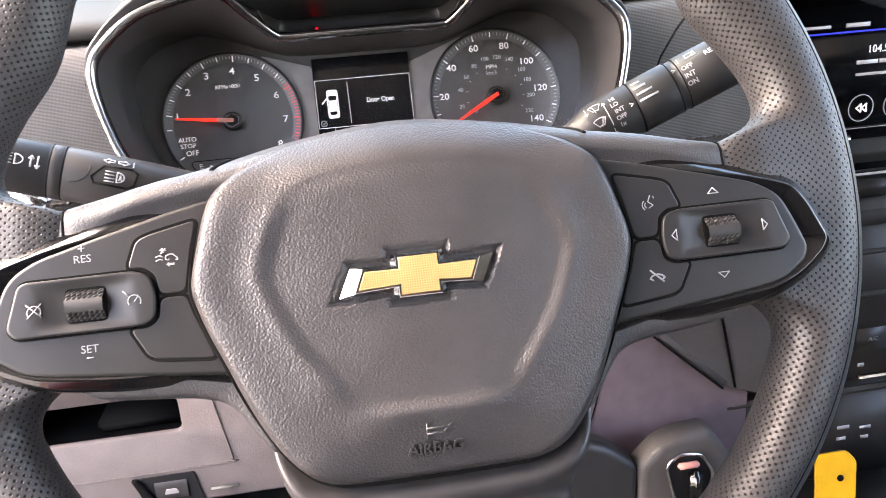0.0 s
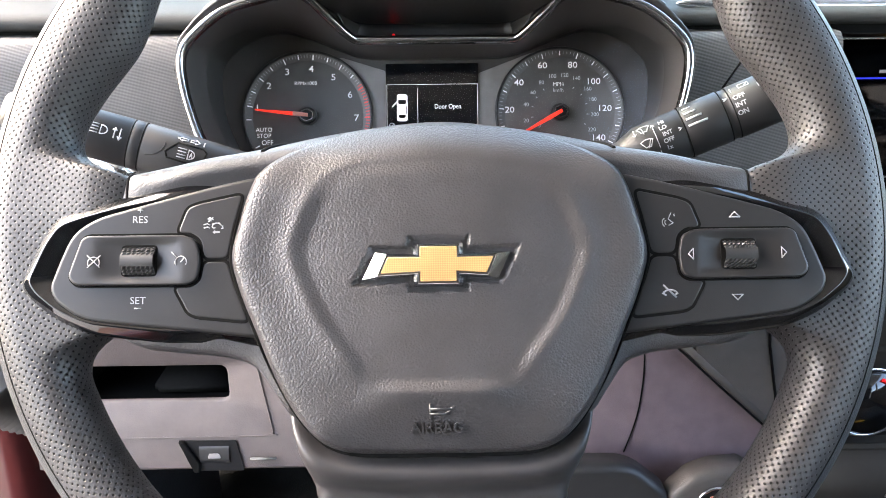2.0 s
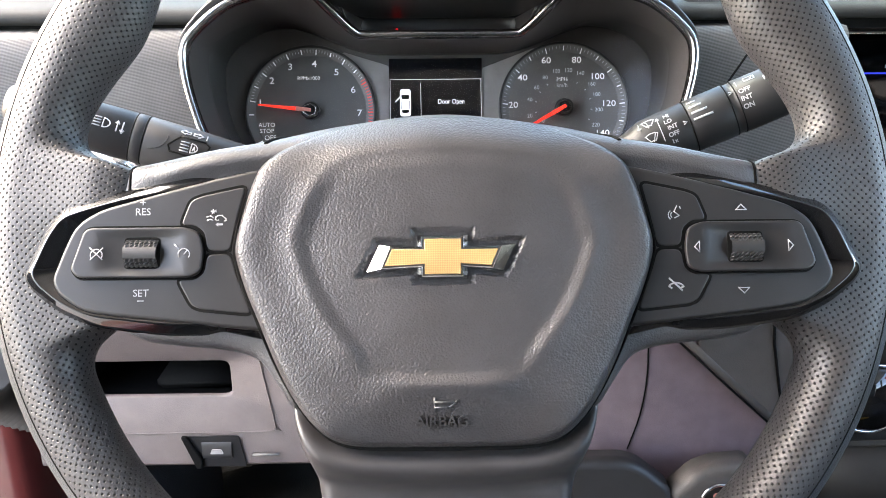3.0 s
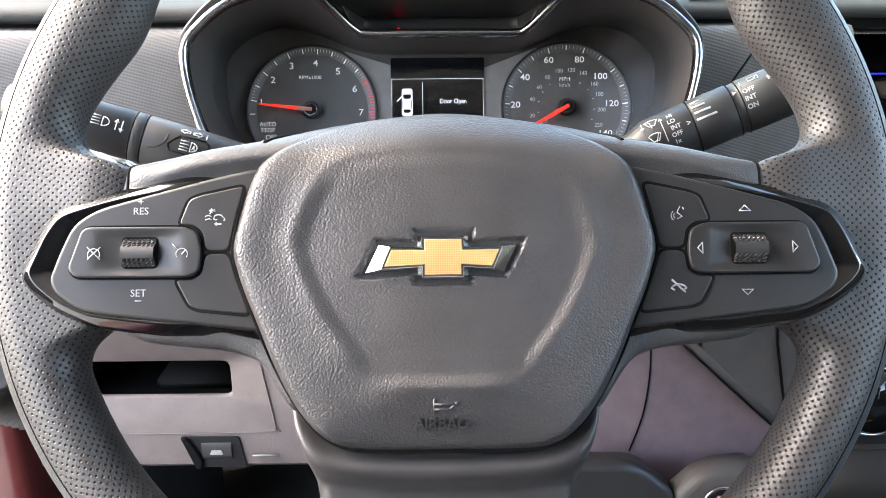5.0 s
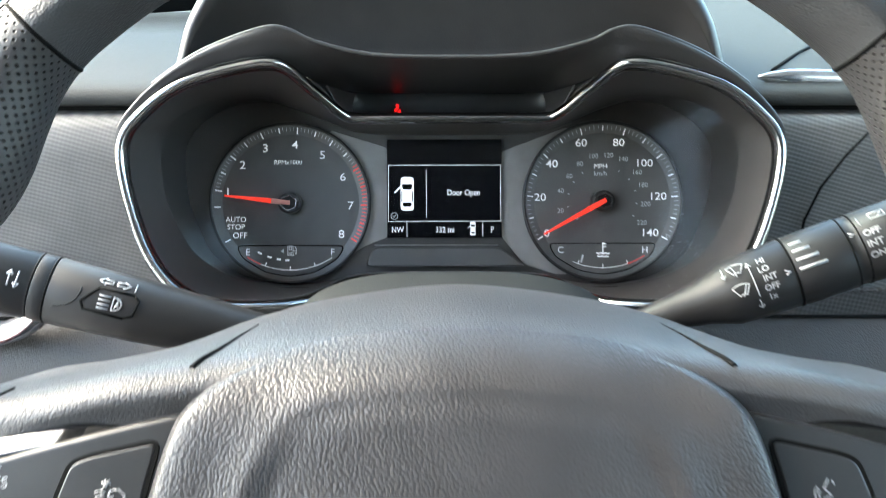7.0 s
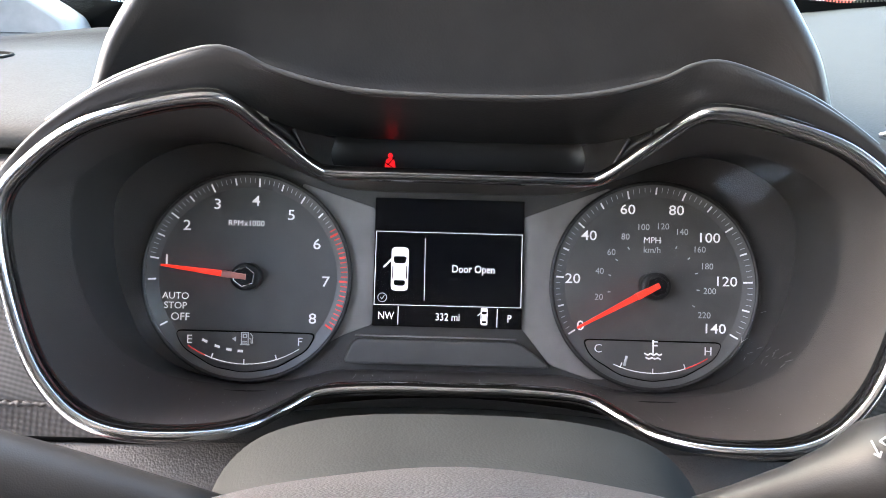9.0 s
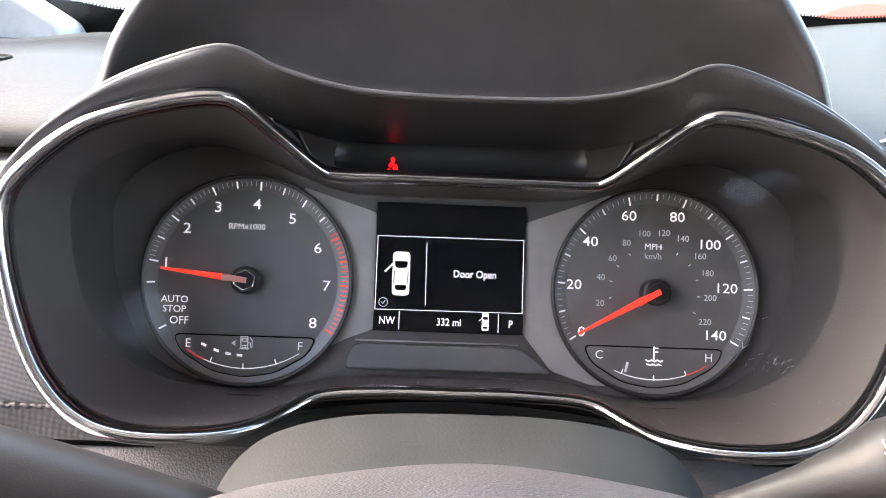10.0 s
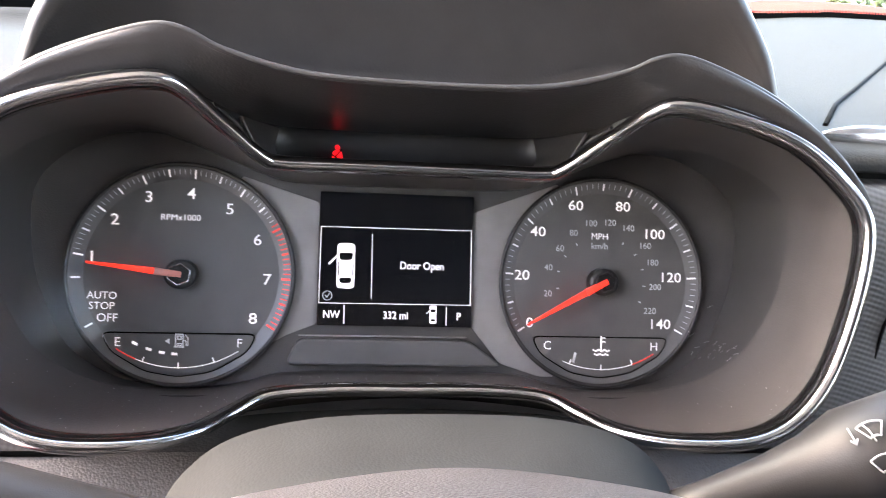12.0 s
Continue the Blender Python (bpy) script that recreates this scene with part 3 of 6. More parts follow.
part("gold_insert", slab([tuple(p) for p in inset(GOLD_LINE, 0.0007)], 0.0140, 0.0153, 0.0002, 1), GOLD, emblem, "gold insert with a fine grid")

# switches
TRIM = mm([(90, 31.6), (97, 32.6), (105, 32.6), (114, 31), (132, 26.8), (150, 21.5), (158.5, 18.5), (164.5, 10), (172.4, -8.7), (169, -14), (158, -23), (144, -29.3), (114, -33.6), (96, -34), (90, -32.5), (72, -36.5), (66, -33), (78, 0), (82, 26)])
PANEL = mm([(72, 35), (91, 31), (114, 25.2), (140, 18), (149.5, 12), (154, 2), (158.4, -10.5), (156, -16), (146, -23), (135, -25), (68, -32.5), (80, 0)])
POD = mm([(150, -6.5), (145, 9), (142.5, 10.3), (104, 10.3), (98.5, 8), (97, 0), (98, -8), (102, -10), (147, -9.8)])
UPPER = mm([(107, 11), (103, 21.5), (98.5, 23.3), (80.3, 27.2), (83.4, 15), (86.2, 0.45), (96, 0.45), (97.2, 8.2), (101, 11)])
LOWER = mm([(108, -10.6), (102, -21.4), (98.5, -23), (77.3, -25.2), (83.6, -9), (86.2, -0.45), (96, -0.45), (97.2, -8.4), (101, -10.8)])


def roller(cx, parent):
    bm = bmesh.new()
    na, nb, rad, wid = 30, 14, 0.0092, 0.0132
    rows = []
    for i in range(na + 1):
        a = math.pi * i / na
        rows.append([(cx - wid / 2 + wid * j / nb, -0.0002 - rad * 0.78 * math.cos(a), 0.0005 + (rad - (0 if (i % 2 and j % 2) or abs(i - na / 2) < 4 else 0.0013)) * math.sin(a) * 0.9) for j in range(nb + 1)])
    return part("scroll_wheel", sheet(rows, bm=bm), SATIN, parent, "knurled scroll wheel", smooth=False)


def dished(outline, z0, z1, middle, depth):
    """A switch plate that is hollowed towards its roller."""
    rings = []
    for t, z in ((0, z0), (0, z1 - 0.0008), (0.006, z1 - 0.0003), (0.03, z1), (0.1, z1), (0.2, z1), (0.32, z1), (0.45, z1), (0.6, z1), (0.8, z1), (1.0, z1)):
        ring = []
        for p in outline:
            x, y = p.x + (min(max(p.x, middle - 0.014), middle + 0.014) - p.x) * t * 0.9, p.y * (1 - t)
            ring.append((x, y, z - depth * (t > 0.02) * smooth01(0.019 - abs(x - middle), 0.0, 0.012) * smooth01(0.0098 - abs(y), 0.0, 0.004)))
        rings.append(ring)
    return sheet(rings, closed=True)


def switch_side(sign):
    turn = (lambda p: p) if sign > 0 else flip
    outline, rings = rounded(turn(TRIM), 0.006), []
    for t, z in ((0, -0.008), (0, -0.0016), (0.015, -0.0004), (0.05, 0.0006), (0.15, 0.0032), (0.165, 0.0035), (0.18, 0.0034), (0.30, 0.0016), (0.5, 0.0)):
        rings.append([(p.x + (sign * min(0.14, max(0.095, abs(p.x))) - p.x) * t, p.y + (-0.003 - p.y) * t, z) for p in outline])
    part("spoke_trim", sheet(rings, closed=True), PIANO, wheel, "gloss black spoke bezel with a chamfered edge")
    pod = part("switch_panel", slab(rounded(turn(PANEL), 0.006), -0.002, 0.0042, 0.0016, 4), SWITCH, wheel, "matte dark switch panel")
    for shape, top in ((POD, 0.0064), (UPPER, 0.0047), (LOWER, 0.0047)):
        outline = rounded(turn(shape), 0.003)
        part("switch_gap", slab([tuple(p) for p in inset(outline, -0.0009)], 0.003, 0.0045, 0.0001, 1), GAP, pod)
        if shape is POD:
            dense = [a.lerp(b, k / 6) for a, b in zip(outline, outline[1:] + outline[:1]) for k in range(6)]
            part("switch", dished(dense, 0.003, top, sign * 0.1218, 0.0015), SWITCH, pod, "rocker plate hollowed round its roller")
        else:
            part("switch", slab(outline, 0.003, top, 0.0008, 3), SWITCH, pod)
    c = sign * 0.1218
    part("scroll_well", slab(rounded([(c - 0.0073, -0.0064), (c + 0.0073, -0.0064), (c + 0.0073, 0.0064), (c - 0.0073, 0.0064)], 0.002), 0.0025, 0.0053, 0.0002, 1), GAP, pod)
    roller(c, pod)
    return pod


left_pod, right_pod = switch_side(-1), switch_side(1)
N1, N2 = 0.0043, 0.0065
lettering("RES", 0.0041, -0.1222, 0.0168, N1, left_pod, PRINT, bold=0.0)
part("plus_sign", strokes(mm([[(-123.2, 20.8), (-121.2, 20.8)], [(-122.2, 19.8), (-122.2, 21.8)]]), 0.0004, N1), PRINT, left_pod)
lettering("SET", 0.0041, -0.1222, -0.0162, N1, left_pod, PRINT, bold=0.0)
part("minus_sign", strokes(mm([[(-123.4, -19.2), (-121.0, -19.2)]]), 0.0004, N1), PRINT, left_pod)
part("cruise_off_sign", strokes([mm(arc(-139.6, -0.8, 2.4, -30, 210))] + [mm(q) for q in ([(-139.6, -0.6), (-138.4, 1.0)], [(-142.2, 2.2), (-137.2, -2.6)], [(-137.0, 2.2), (-142.0, -2.6)])], 0.00036, N2), PRINT, left_pod)
part("cruise_sign", strokes([mm(arc(-104.6, -0.8, 2.3, -30, 210))] + [mm(q) for q in ([(-104.6, -0.8), (-103.2, 0.9)], [(-108.4, 3.2), (-106.6, 1.4)])], 0.00036, N2), PRINT, left_pod)
part("crash_alert_sign", strokes([mm([(-92.2 + (x + 92) * 0.7, 14 + (y - 14) * 0.75) for x, y in q]) for q in ([(-92.6, 13.6), (-92.2, 14.8), (-90.6, 15.4), (-88.8, 15.4), (-87.4, 14.2), (-86.6, 13.6), (-86.4, 12.6), (-87.2, 12.4)], [(-92.6, 13.2), (-91.6, 12.6), (-90.8, 13.0)], [(-97.6, 14.6), (-95.6, 15.2), (-94.0, 14.4)], [(-97.4, 12.8), (-95.4, 13.4), (-94.2, 12.8)], [(-94.0, 18.6), (-93.4, 16.6)], [(-95.2, 17.8), (-92.0, 17.4)], [(-94.8, 16.2), (-92.4, 18.4)])], 0.00045, 0.0048), PRINT, left_pod)
part("warning_arrow", slab(mm([(-92.6, 11.4), (-91.5, 12.3), (-91.5, 11.8), (-89.6, 11.8), (-89.6, 11.0), (-91.5, 11.0), (-91.5, 10.5)]), 0.0046, 0.0048, 0.00003, 1), PRINT, left_pod)
for tri in ([(119.0, 15.2), (123.4, 15.2), (121.2, 17.4)], [(118.6, -16.6), (123.0, -16.6), (120.8, -18.8)]):
    part("arrow_sign", strokes([mm(tri + tri[:1])], 0.0004, N1), PRINT, right_pod)
for tri in ([(102.8, 2.2), (102.8, -2.2), (100.8, 0)], [(138.8, 2.4), (138.8, -2.0), (140.8, 0.2)]):
    part("arrow_sign", strokes([mm(tri + tri[:1])], 0.0004, N2), PRINT, right_pod)
part("voice_sign", strokes([mm(q) for q in ([(94.8, 17.0), (93.6, 14.6), (95.6, 13.0), (93.8, 12.0)], [(96.0, 16.6), (96.2, 15.8)], arc(93.4, 13.2, 1.2, 130, 230, 5), arc(93.4, 13.2, 2.2, 130, 230, 5))], 0.0004, 0.0048), PRINT, right_pod)
part("hang_up_sign", strokes([mm(q) for q in (arc(93.2, -16.4, 3.0, 15, 165, 8, 2.0), [(90.2, -15.8), (91.4, -16.6)], [(96.2, -15.8), (95.0, -16.6)], [(90.6, -12.6), (95.6, -17.4)])], 0.0007, 0.0048), PRINT, right_pod)

# ---- steering column and stalks ----
column = thing("steering_column", Matrix.Identity(4), "dark plastic steering column cover between wheel and instruments", "steering column")
rows = []
for y, z, w, drop in ((0.33, 1.052, 0.052, 0.05), (0.40, 1.053, 0.060, 0.05), (0.436, 1.054, 0.064, 0.05), (0.446, 1.046, 0.066, 0.045), (0.50, 1.010, 0.07, 0.04)):
    rows.append(spline([(s * w * k, y, z - dz * drop / 0.05) for s, k, dz in ((-1, 1.26, 0.05), (-1, 1.2, 0.030), (-1, 1.06, 0.0155), (-1, 0.85, 0.0065), (-1, 0.5, 0.0012), (1, 0, 0), (1, 0.5, 0.0012), (1, 0.85, 0.0065), (1, 1.06, 0.0155), (1, 1.2, 0.030), (1, 1.26, 0.05))], 5))
part("upper_cover", sheet(rows), COLUMN, column, "dark grained upper column cover")
part("lower_cover", sweep([(0, 0.31, 0.985), (0, 0.40, 0.985), (0, 0.52, 0.95)], circle(0.066, 0.05, 20)), COLUMN, column)


def stalk(a, b, radii, label):
    """A control stalk from its root a to its tip b; radii: (share of its length, radius)."""
    a, b = Vector(a), Vector(b)
    x = (b - a).normalized()
    z = Vector((0, -0.86, 0.5))
    y = z.cross(x).normalized()
    z = x.cross(y)
    m = Matrix(((x.x, y.x, z.x, a.x), (x.y, y.y, z.y, a.y), (x.z, y.z, z.z, a.z), (0, 0, 0, 1)))
    ob = thing("control_stalk", m, label, "control stalk", "stalks behind the wheel")
    length = (b - a).length
    path = spline([(t * length, 0, 0) for t, r in radii], 1)
    part("arm", sweep(path, lambda i: circle(radii[i][1], n=28), up=(0, 0, 1)), STALK, ob)
    return ob


rs = stalk((0.081, 0.421, 1.0345), (0.235, 0.400, 1.1055), [(-0.16, 0.0056), (0, 0.0062), (0.10, 0.0078), (0.17, 0.0100), (0.21, 0.0124), (0.235, 0.0140), (0.38, 0.0147), (0.384, 0.0141), (0.392, 0.0149), (0.515, 0.0149), (0.519, 0.0143), (0.541, 0.0143), (0.545, 0.0149), (0.78, 0.0146), (0.81, 0.010)],
           "satin black wiper stalk with white printed signs and turning rings")
for x in (0.0660, 0.0885, 0.0930):
    part("ring_groove", sweep([(x - 0.0003, 0, 0), (x + 0.0003, 0, 0)], circle(0.01495, n=32)), GAP, rs)
WR = 0.0149


def fan(x, y):
    """The outline of a windscreen, in millimetres round its foot."""
    top, foot = arc(x, y, 7.0, 60, 120, 8), arc(x, y, 2.8, 120, 60, 5)
    return [[(p[0], p[1]) for p in top + foot + top[:1]]]


for k, words in enumerate(("OFF", "INT", "ON")):
    lettering(words, 0.0037, 0.0976 - 0.0004 * k, 0.0042 - 0.0045 * k, 0.00012, rs, PRINT, wrap=WR, bold=0.0001)
lettering("REAR", 0.0041, 0.1135, 0.0068, 0.0001, rs, PRINT, wrap=WR, bold=0.0001)
for k, words in enumerate(("HI", "LO", "INT", "OFF", "1x")):
    lettering(words, 0.0034, 0.0548 + (0.0004, 0.0003, 0.0016, 0.0010, 0.0)[k], 0.0082 - 0.0039 * k, 0.0002, rs, PRINT, wrap=0.0147, bold=0.00008)
for k in range(4):
    part("speed_bar", strokes([mm([(68.2, 11.0 - 3.9 * k), (72.4 + k * 2.0, 11.0 - 3.9 * k)])], 0.0012, 0.00012, wrap=WR), PRINT, rs, "white speed bar")
for name, lines in (("pointer_mark", [[(89.6, 6.4), (91.4, 5.6), (89.6, 4.8)]]), ("pointer_mark", [[(62.5, 0.6), (64.3, -0.2), (62.5, -1.0)]]),
                    ("range_arrow", [[(50, -5.5), (50, 9)], [(49, 7.4), (50, 9), (51, 7.4)]]), ("range_arrow", [[(49.6, -7.5), (49.6, -11)], [(48.6, -9.8), (49.6, -11), (50.6, -9.8)]]),
                    ("washer_sign", fan(45.0, 3.6) + [[(44.6, 5.0), (44.2, 8.4), (43.4, 10.2)], [(39.6, 10.4), (39.6, 5.6)], [(38.7, 6.8), (39.6, 5.6), (40.5, 6.8)]]),
                    ("wiper_sign", fan(44.4, -5.6) + [[(44.4, -3.6), (46.6, 0.6)]]),
                    ("rear_washer_sign", [[(95, 12.2), (95, 8.6)], [(99.5, 12.6), (105, 12.6), (105, 9.6), (99.5, 9.6), (99.5, 12.6)], [(102.2, 9.6), (104, 11.8)]])):
    part(name, strokes([mm(q) for q in lines], 0.0005, 0.00015, wrap=0.0148), PRINT, rs, "white printed sign")

ls = stalk((-0.062, 0.415, 1.025), (-0.228, 0.392, 1.082), [(0, 0.009), (0.12, 0.0105), (0.3, 0.0125), (0.40, 0.0132), (0.598, 0.0136), (0.602, 0.0131), (0.608, 0.0136), (0.634, 0.0136), (0.638, 0.0131), (0.644, 0.0136), (0.97, 0.013), (1, 0.009)],
           "satin black light and indicator stalk with white printed signs")
for x in (0.1068, 0.1128):
    part("ring_groove", sweep([(x - 0.0003, 0, 0), (x + 0.0003, 0, 0)], circle(0.01355, n=32)), GAP, ls)
W = 0.0134
outline = [(x, -y) for x, y in mm([(72.5, 2.6), (75, 4.6), (88, 4.6), (93.5, -2), (92, -5.0), (77, -5.4), (73.5, -3.6)])]
part("beam_button", strokes([outline + outline[:1]], 0.0009, 0.0002, wrap=W), GAP, ls, "dark outline of the high-beam button")


def down(lines, middle=(0, 0), size=1.0, shift=(0, 0)):
    """Signs that stand upright for the driver: turned, scaled round a middle and shifted, in millimetres."""
    return [mm([(middle[0] + (x - middle[0]) * size + shift[0], -(middle[1] + (y - middle[1]) * size + shift[1])) for x, y in q]) for q in lines]


part("lamp_sign", strokes(down((arc(124, 1.5, 4.8, 90, 270, 8, 3.4), [(124, 4.9), (124, -1.9)], [(126, 4.9), (132, 4.9)], [(126, 2.7), (132, 2.7)], [(126, 0.5), (132, 0.5)], [(126, -1.7), (132, -1.7)]), (125, 1.5), 0.72, (3.2, -1.2)), 0.0006, 0.00015, wrap=W), PRINT, ls, "white headlamp sign")
part("up_arrow", strokes(down(([(117.2, -2), (117.2, 5)], [(118.4, 3.2), (117.2, 5), (116, 3.2)]), (115.4, 1.5), 0.8, (3.6, -1.2)), 0.0007, 0.00015, wrap=W), PRINT, ls)
part("down_arrow", strokes(down(([(113.6, 5), (113.6, -2.5)], [(114.8, -0.7), (113.6, -2.5), (112.4, -0.7)]), (115.4, 1.5), 0.8, (3.6, -1.2)), 0.0007, 0.00015, wrap=W), PRINT, ls)
part("beam_sign", strokes(down((arc(84, -0.6, 4.0, 90, 270, 8, 3.0), [(84, 2.4), (84, -3.6)], [(85.5, 2.2), (90.5, 2.2)], [(85.5, 0.2), (90.5, 0.2)], [(85.5, -1.8), (90.5, -1.8)], [(85.5, -3.6), (90.5, -3.6)], [(82.9, -2.2), (82.1, 0.6), (81.3, -2.2)], [(82.6, -1.2), (81.6, -1.2)]), (85, -0.6), 0.85, (-2.4, 0)), 0.0006, 0.0002, wrap=W), PRINT, ls, "white automatic high-beam sign")
for lines in ([[(98, 9.6), (94.5, 12), (94.5, 10.8), (90.5, 10.8), (90.5, 8.4), (94.5, 8.4), (94.5, 7.2), (98, 9.6)]], [[(80.5, 9.6), (84, 12), (84, 10.8), (88, 10.8), (88, 8.4), (84, 8.4), (84, 7.2), (80.5, 9.6)]], [[(77.5, 12), (77.5, 7)]]):
    part("indicator_arrow", strokes(down(lines, (88, 9.6), 0.68, (-5.8, -1.6)), 0.0006, 0.0002, wrap=W), PRINT, ls, "white turn-signal sign")
part("thumb_crease", strokes(down([arc(104, 2.0, 9.5, 265, 175, 12, 8.5)]), 0.0007, 0.00005, wrap=W, thick=0.0002), STALK, ls, "soft moulded crease")


# ---- instrument cluster ----
cluster = thing("instrument_cluster", pose(0, 0.580, 1.05, 72, 0, 0),
                "dark instrument cluster with two round dials and red needles", "instrument cluster")
part("face_plate", slab(rounded(mm([(-186, -58), (186, -58), (186, 64), (-186, 64)]), 0.02), -0.006, -0.0012, 0.0005, 1), SHROUD, cluster, "dark face plate")


def disc(cx, cy, r, z0, z1, bevel=0.0004, n=64):
    return slab(circle(r, n=n, cx=cx, cy=cy), z0, z1, bevel, 2)


def cone_ring(cx, cy, r0, z0, r1, z1, n=96):
    rows = [[(cx + r * math.cos(2 * math.pi * k / n), cy + r * math.sin(2 * math.pi * k / n), z) for k in range(n)] for r, z in ((r0, z0), (r1, z1))]
    return sheet(rows, closed=True)


def ticks(cx, cy, marks, n=0.0):
    """Radial marks: (angle, inner radius, outer radius, width, inner height, outer height)."""
    bm = bmesh.new()
    for a, r0, r1, w, z0, z1 in marks:
        d = Vector((math.cos(radians(a)), math.sin(radians(a))))
        s = Vector((-d.y, d.x)) * w / 2
        c = Vector((cx, cy))
        quad = [(c + d * r0 - s, z0), (c + d * r1 - s, z1), (c + d * r1 + s, z1), (c + d * r0 + s, z0)]
        bm.faces.new([bm.verts.new((p.x, p.y, z + n + 0.00015)) for p, z in quad])
    return bm


def dial_base(cx, cy, label):
    d = part("dial", disc(cx, cy, 0.0430, -0.001, 0.0006), FACE, cluster, label)
    part("dial_ring", cone_ring(cx, cy, 0.0425, 0.0006, 0.0488, 0.0030), FACE_RING, d, "sloping outer ring of the dial")
    rim = [(cx + 0.0492 * math.cos(2 * math.pi * k / 96), cy + 0.0492 * math.sin(2 * math.pi * k / 96), 0.0030) for k in range(96)]
    part("dial_bezel", sweep(rim, circle(0.0011, n=8), closed=True), SATIN, d, "thin dark bezel of the dial")
    return d


def ring_z(r):
    return 0.0007 + (r - 0.0425) / 0.0063 * 0.0024


def needle(cx, cy, angle, length, parent, root_paint, edge_paint):
    d, s = Vector((math.cos(radians(angle)), math.sin(radians(angle)))), Vector((-math.sin(radians(angle)), math.cos(radians(angle))))
    c = Vector((cx, cy))
    tip = [c + d * 0.0105 - s * 0.0015, c + d * length - s * 0.0005, c + d * length + s * 0.0005, c + d * 0.0105 + s * 0.0015]
    root = [c - d * 0.001 - s * 0.0013, c + d * 0.0105 - s * 0.0016, c + d * 0.0105 + s * 0.0016, c - d * 0.001 + s * 0.0013]
    part("needle", slab([tuple(p) for p in tip], 0.0070, 0.0082, 0.0004, 2), NEEDLE, parent, "red lit needle")
    part("needle_root", slab([tuple(p) for p in root], 0.0068, 0.0094, 0.0005, 2), root_paint, parent, "needle root over the hub")
    part("hub_collar", slab(circle(0.0072, 0.0066, 40, cx, cy), 0.0, 0.0072, 0.0016, 3), SATIN, parent, "black collar round the needle hub")
    hexagon = [(cx + 0.0052 * math.cos(k * math.pi / 3 + 0.39), cy + 0.0047 * math.sin(k * math.pi / 3 + 0.39)) for k in range(6)]
    hub = part("needle_hub", slab(hexagon, 0.004, 0.0086, 0.0005, 1), POCKET, parent, "dark six-sided needle hub")
    part("hub_edge", sweep([(x, y, 0.0085) for x, y in hexagon], circle(0.00035, n=5), closed=True), edge_paint, hub)


LX, LY, RX, RY = -0.0985, -0.0035, 0.0955, -0.0025
rev = dial_base(LX, LY, "round rev counter dial")
white, red = [], []
for k in range(0, 71):
    a, major, half = 170 - 28.6 * k / 10, k % 10 == 0, k % 5 == 0
    mark = (a, 0.0431 if major else 0.0438 if half else 0.0448, 0.047, 0.0008 if half else 0.00028)
    if k >= 49:
        mark = (a, 0.0436 if major else 0.0446, 0.0478, 0.0010 if half else 0.00055)
    (red if k >= 49 else white).append((*mark, ring_z(mark[1]), ring_z(mark[2])))
for a in (183, 211):
    white.append((a, 0.0435, 0.047, 0.0008, ring_z(0.0435), ring_z(0.047)))
part("tick_marks", ticks(LX, LY, [q for q in white if q[3] > 0.0005]), NUMERAL, rev)
part("minor_marks", ticks(LX, LY, [q for q in white if q[3] < 0.0005]), NUMERAL_DIM, rev)
part("red_marks", ticks(LX, LY, red), MARK_RED, rev, "red overspeed marks")
for k, (x, y) in enumerate(mm([(-137.4, 3.2), (-128.2, 20.0), (-114.0, 30.5), (-95.6, 32.5), (-78.6, 26.2), (-66.0, 12.6), (-61.3, -5.2), (-67.0, -23.0)])):
    lettering(str(k + 1), 0.0070, x, y, 0.0008, rev, NUMERAL, "numeral", squeeze=1.16, bold=0.00003)
lettering("RPMx1000", 0.0038, -0.1000, 0.0218, 0.0008, rev, NUMERAL, squeeze=1.05)
lettering("AUTO\nSTOP", 0.0046, -0.1325, -0.0160, 0.0008, rev, NUMERAL)
lettering("OFF", 0.0052, -0.1300, -0.0236, 0.0008, rev, NUMERAL)
needle(LX, LY, 173.5, 0.0395, rev, NEEDLE_PALE, BRIGHT)
speed = dial_base(RX, RY, "round speedometer dial")
white = []
for k in range(0, 71):
    a = 210.6 - 34.5 * k / 10
    if a > -32:
        r0 = 0.0431 if k % 10 == 0 else 0.0438 if k % 5 == 0 else 0.0448
        white.append((a, r0, 0.047, 0.0008 if k % 5 == 0 else 0.00028, ring_z(r0), ring_z(0.047)))
part("tick_marks", ticks(RX, RY, [q for q in white if q[3] > 0.0005]), NUMERAL, speed)
part("minor_marks", ticks(RX, RY, [q for q in white if q[3] < 0.0005]), NUMERAL_DIM, speed)
for k, (x, y) in enumerate(mm([(61.0, -22.6), (56.8, -0.2), (64.2, 20.6), (82.4, 33.6), (105.8, 33.8), (121.6, 21.0), (130.2, 0.3), (125.2, -22.4)])):
    lettering(str(20 * k), 0.0066, x, y, 0.0008, speed, NUMERAL, "numeral", squeeze=1.15, bold=0.00003)
fine = []
for k, (x, y) in enumerate(mm([(79.8, -12.6), (69.5, -8.6), (69.6, 3.8), (75.0, 13.0), (81.6, 20.6), (90.0, 25.4), (99.4, 26.0), (108.6, 23.6), (117.2, 15.4), (121.0, 7.4), (122.6, -4.4), (120.2, -16.0)])):
    lettering(str(20 * k), 0.0042, x, y, 0.0008, speed, NUMERAL_DIM, "numeral")
    a = 210.6 - 34.5 * (20 * k / 1.609) / 20
    fine.append((a, 0.0208, 0.0222, 0.0005, 0.0008, 0.0008))
part("small_marks", ticks(RX, RY, fine), NUMERAL_DIM, speed)
lettering("MPH", 0.0042, 0.0945, 0.0192, 0.0008, speed, NUMERAL)
lettering("km/h", 0.0042, 0.0945, 0.0146, 0.0008, speed, NUMERAL_DIM)
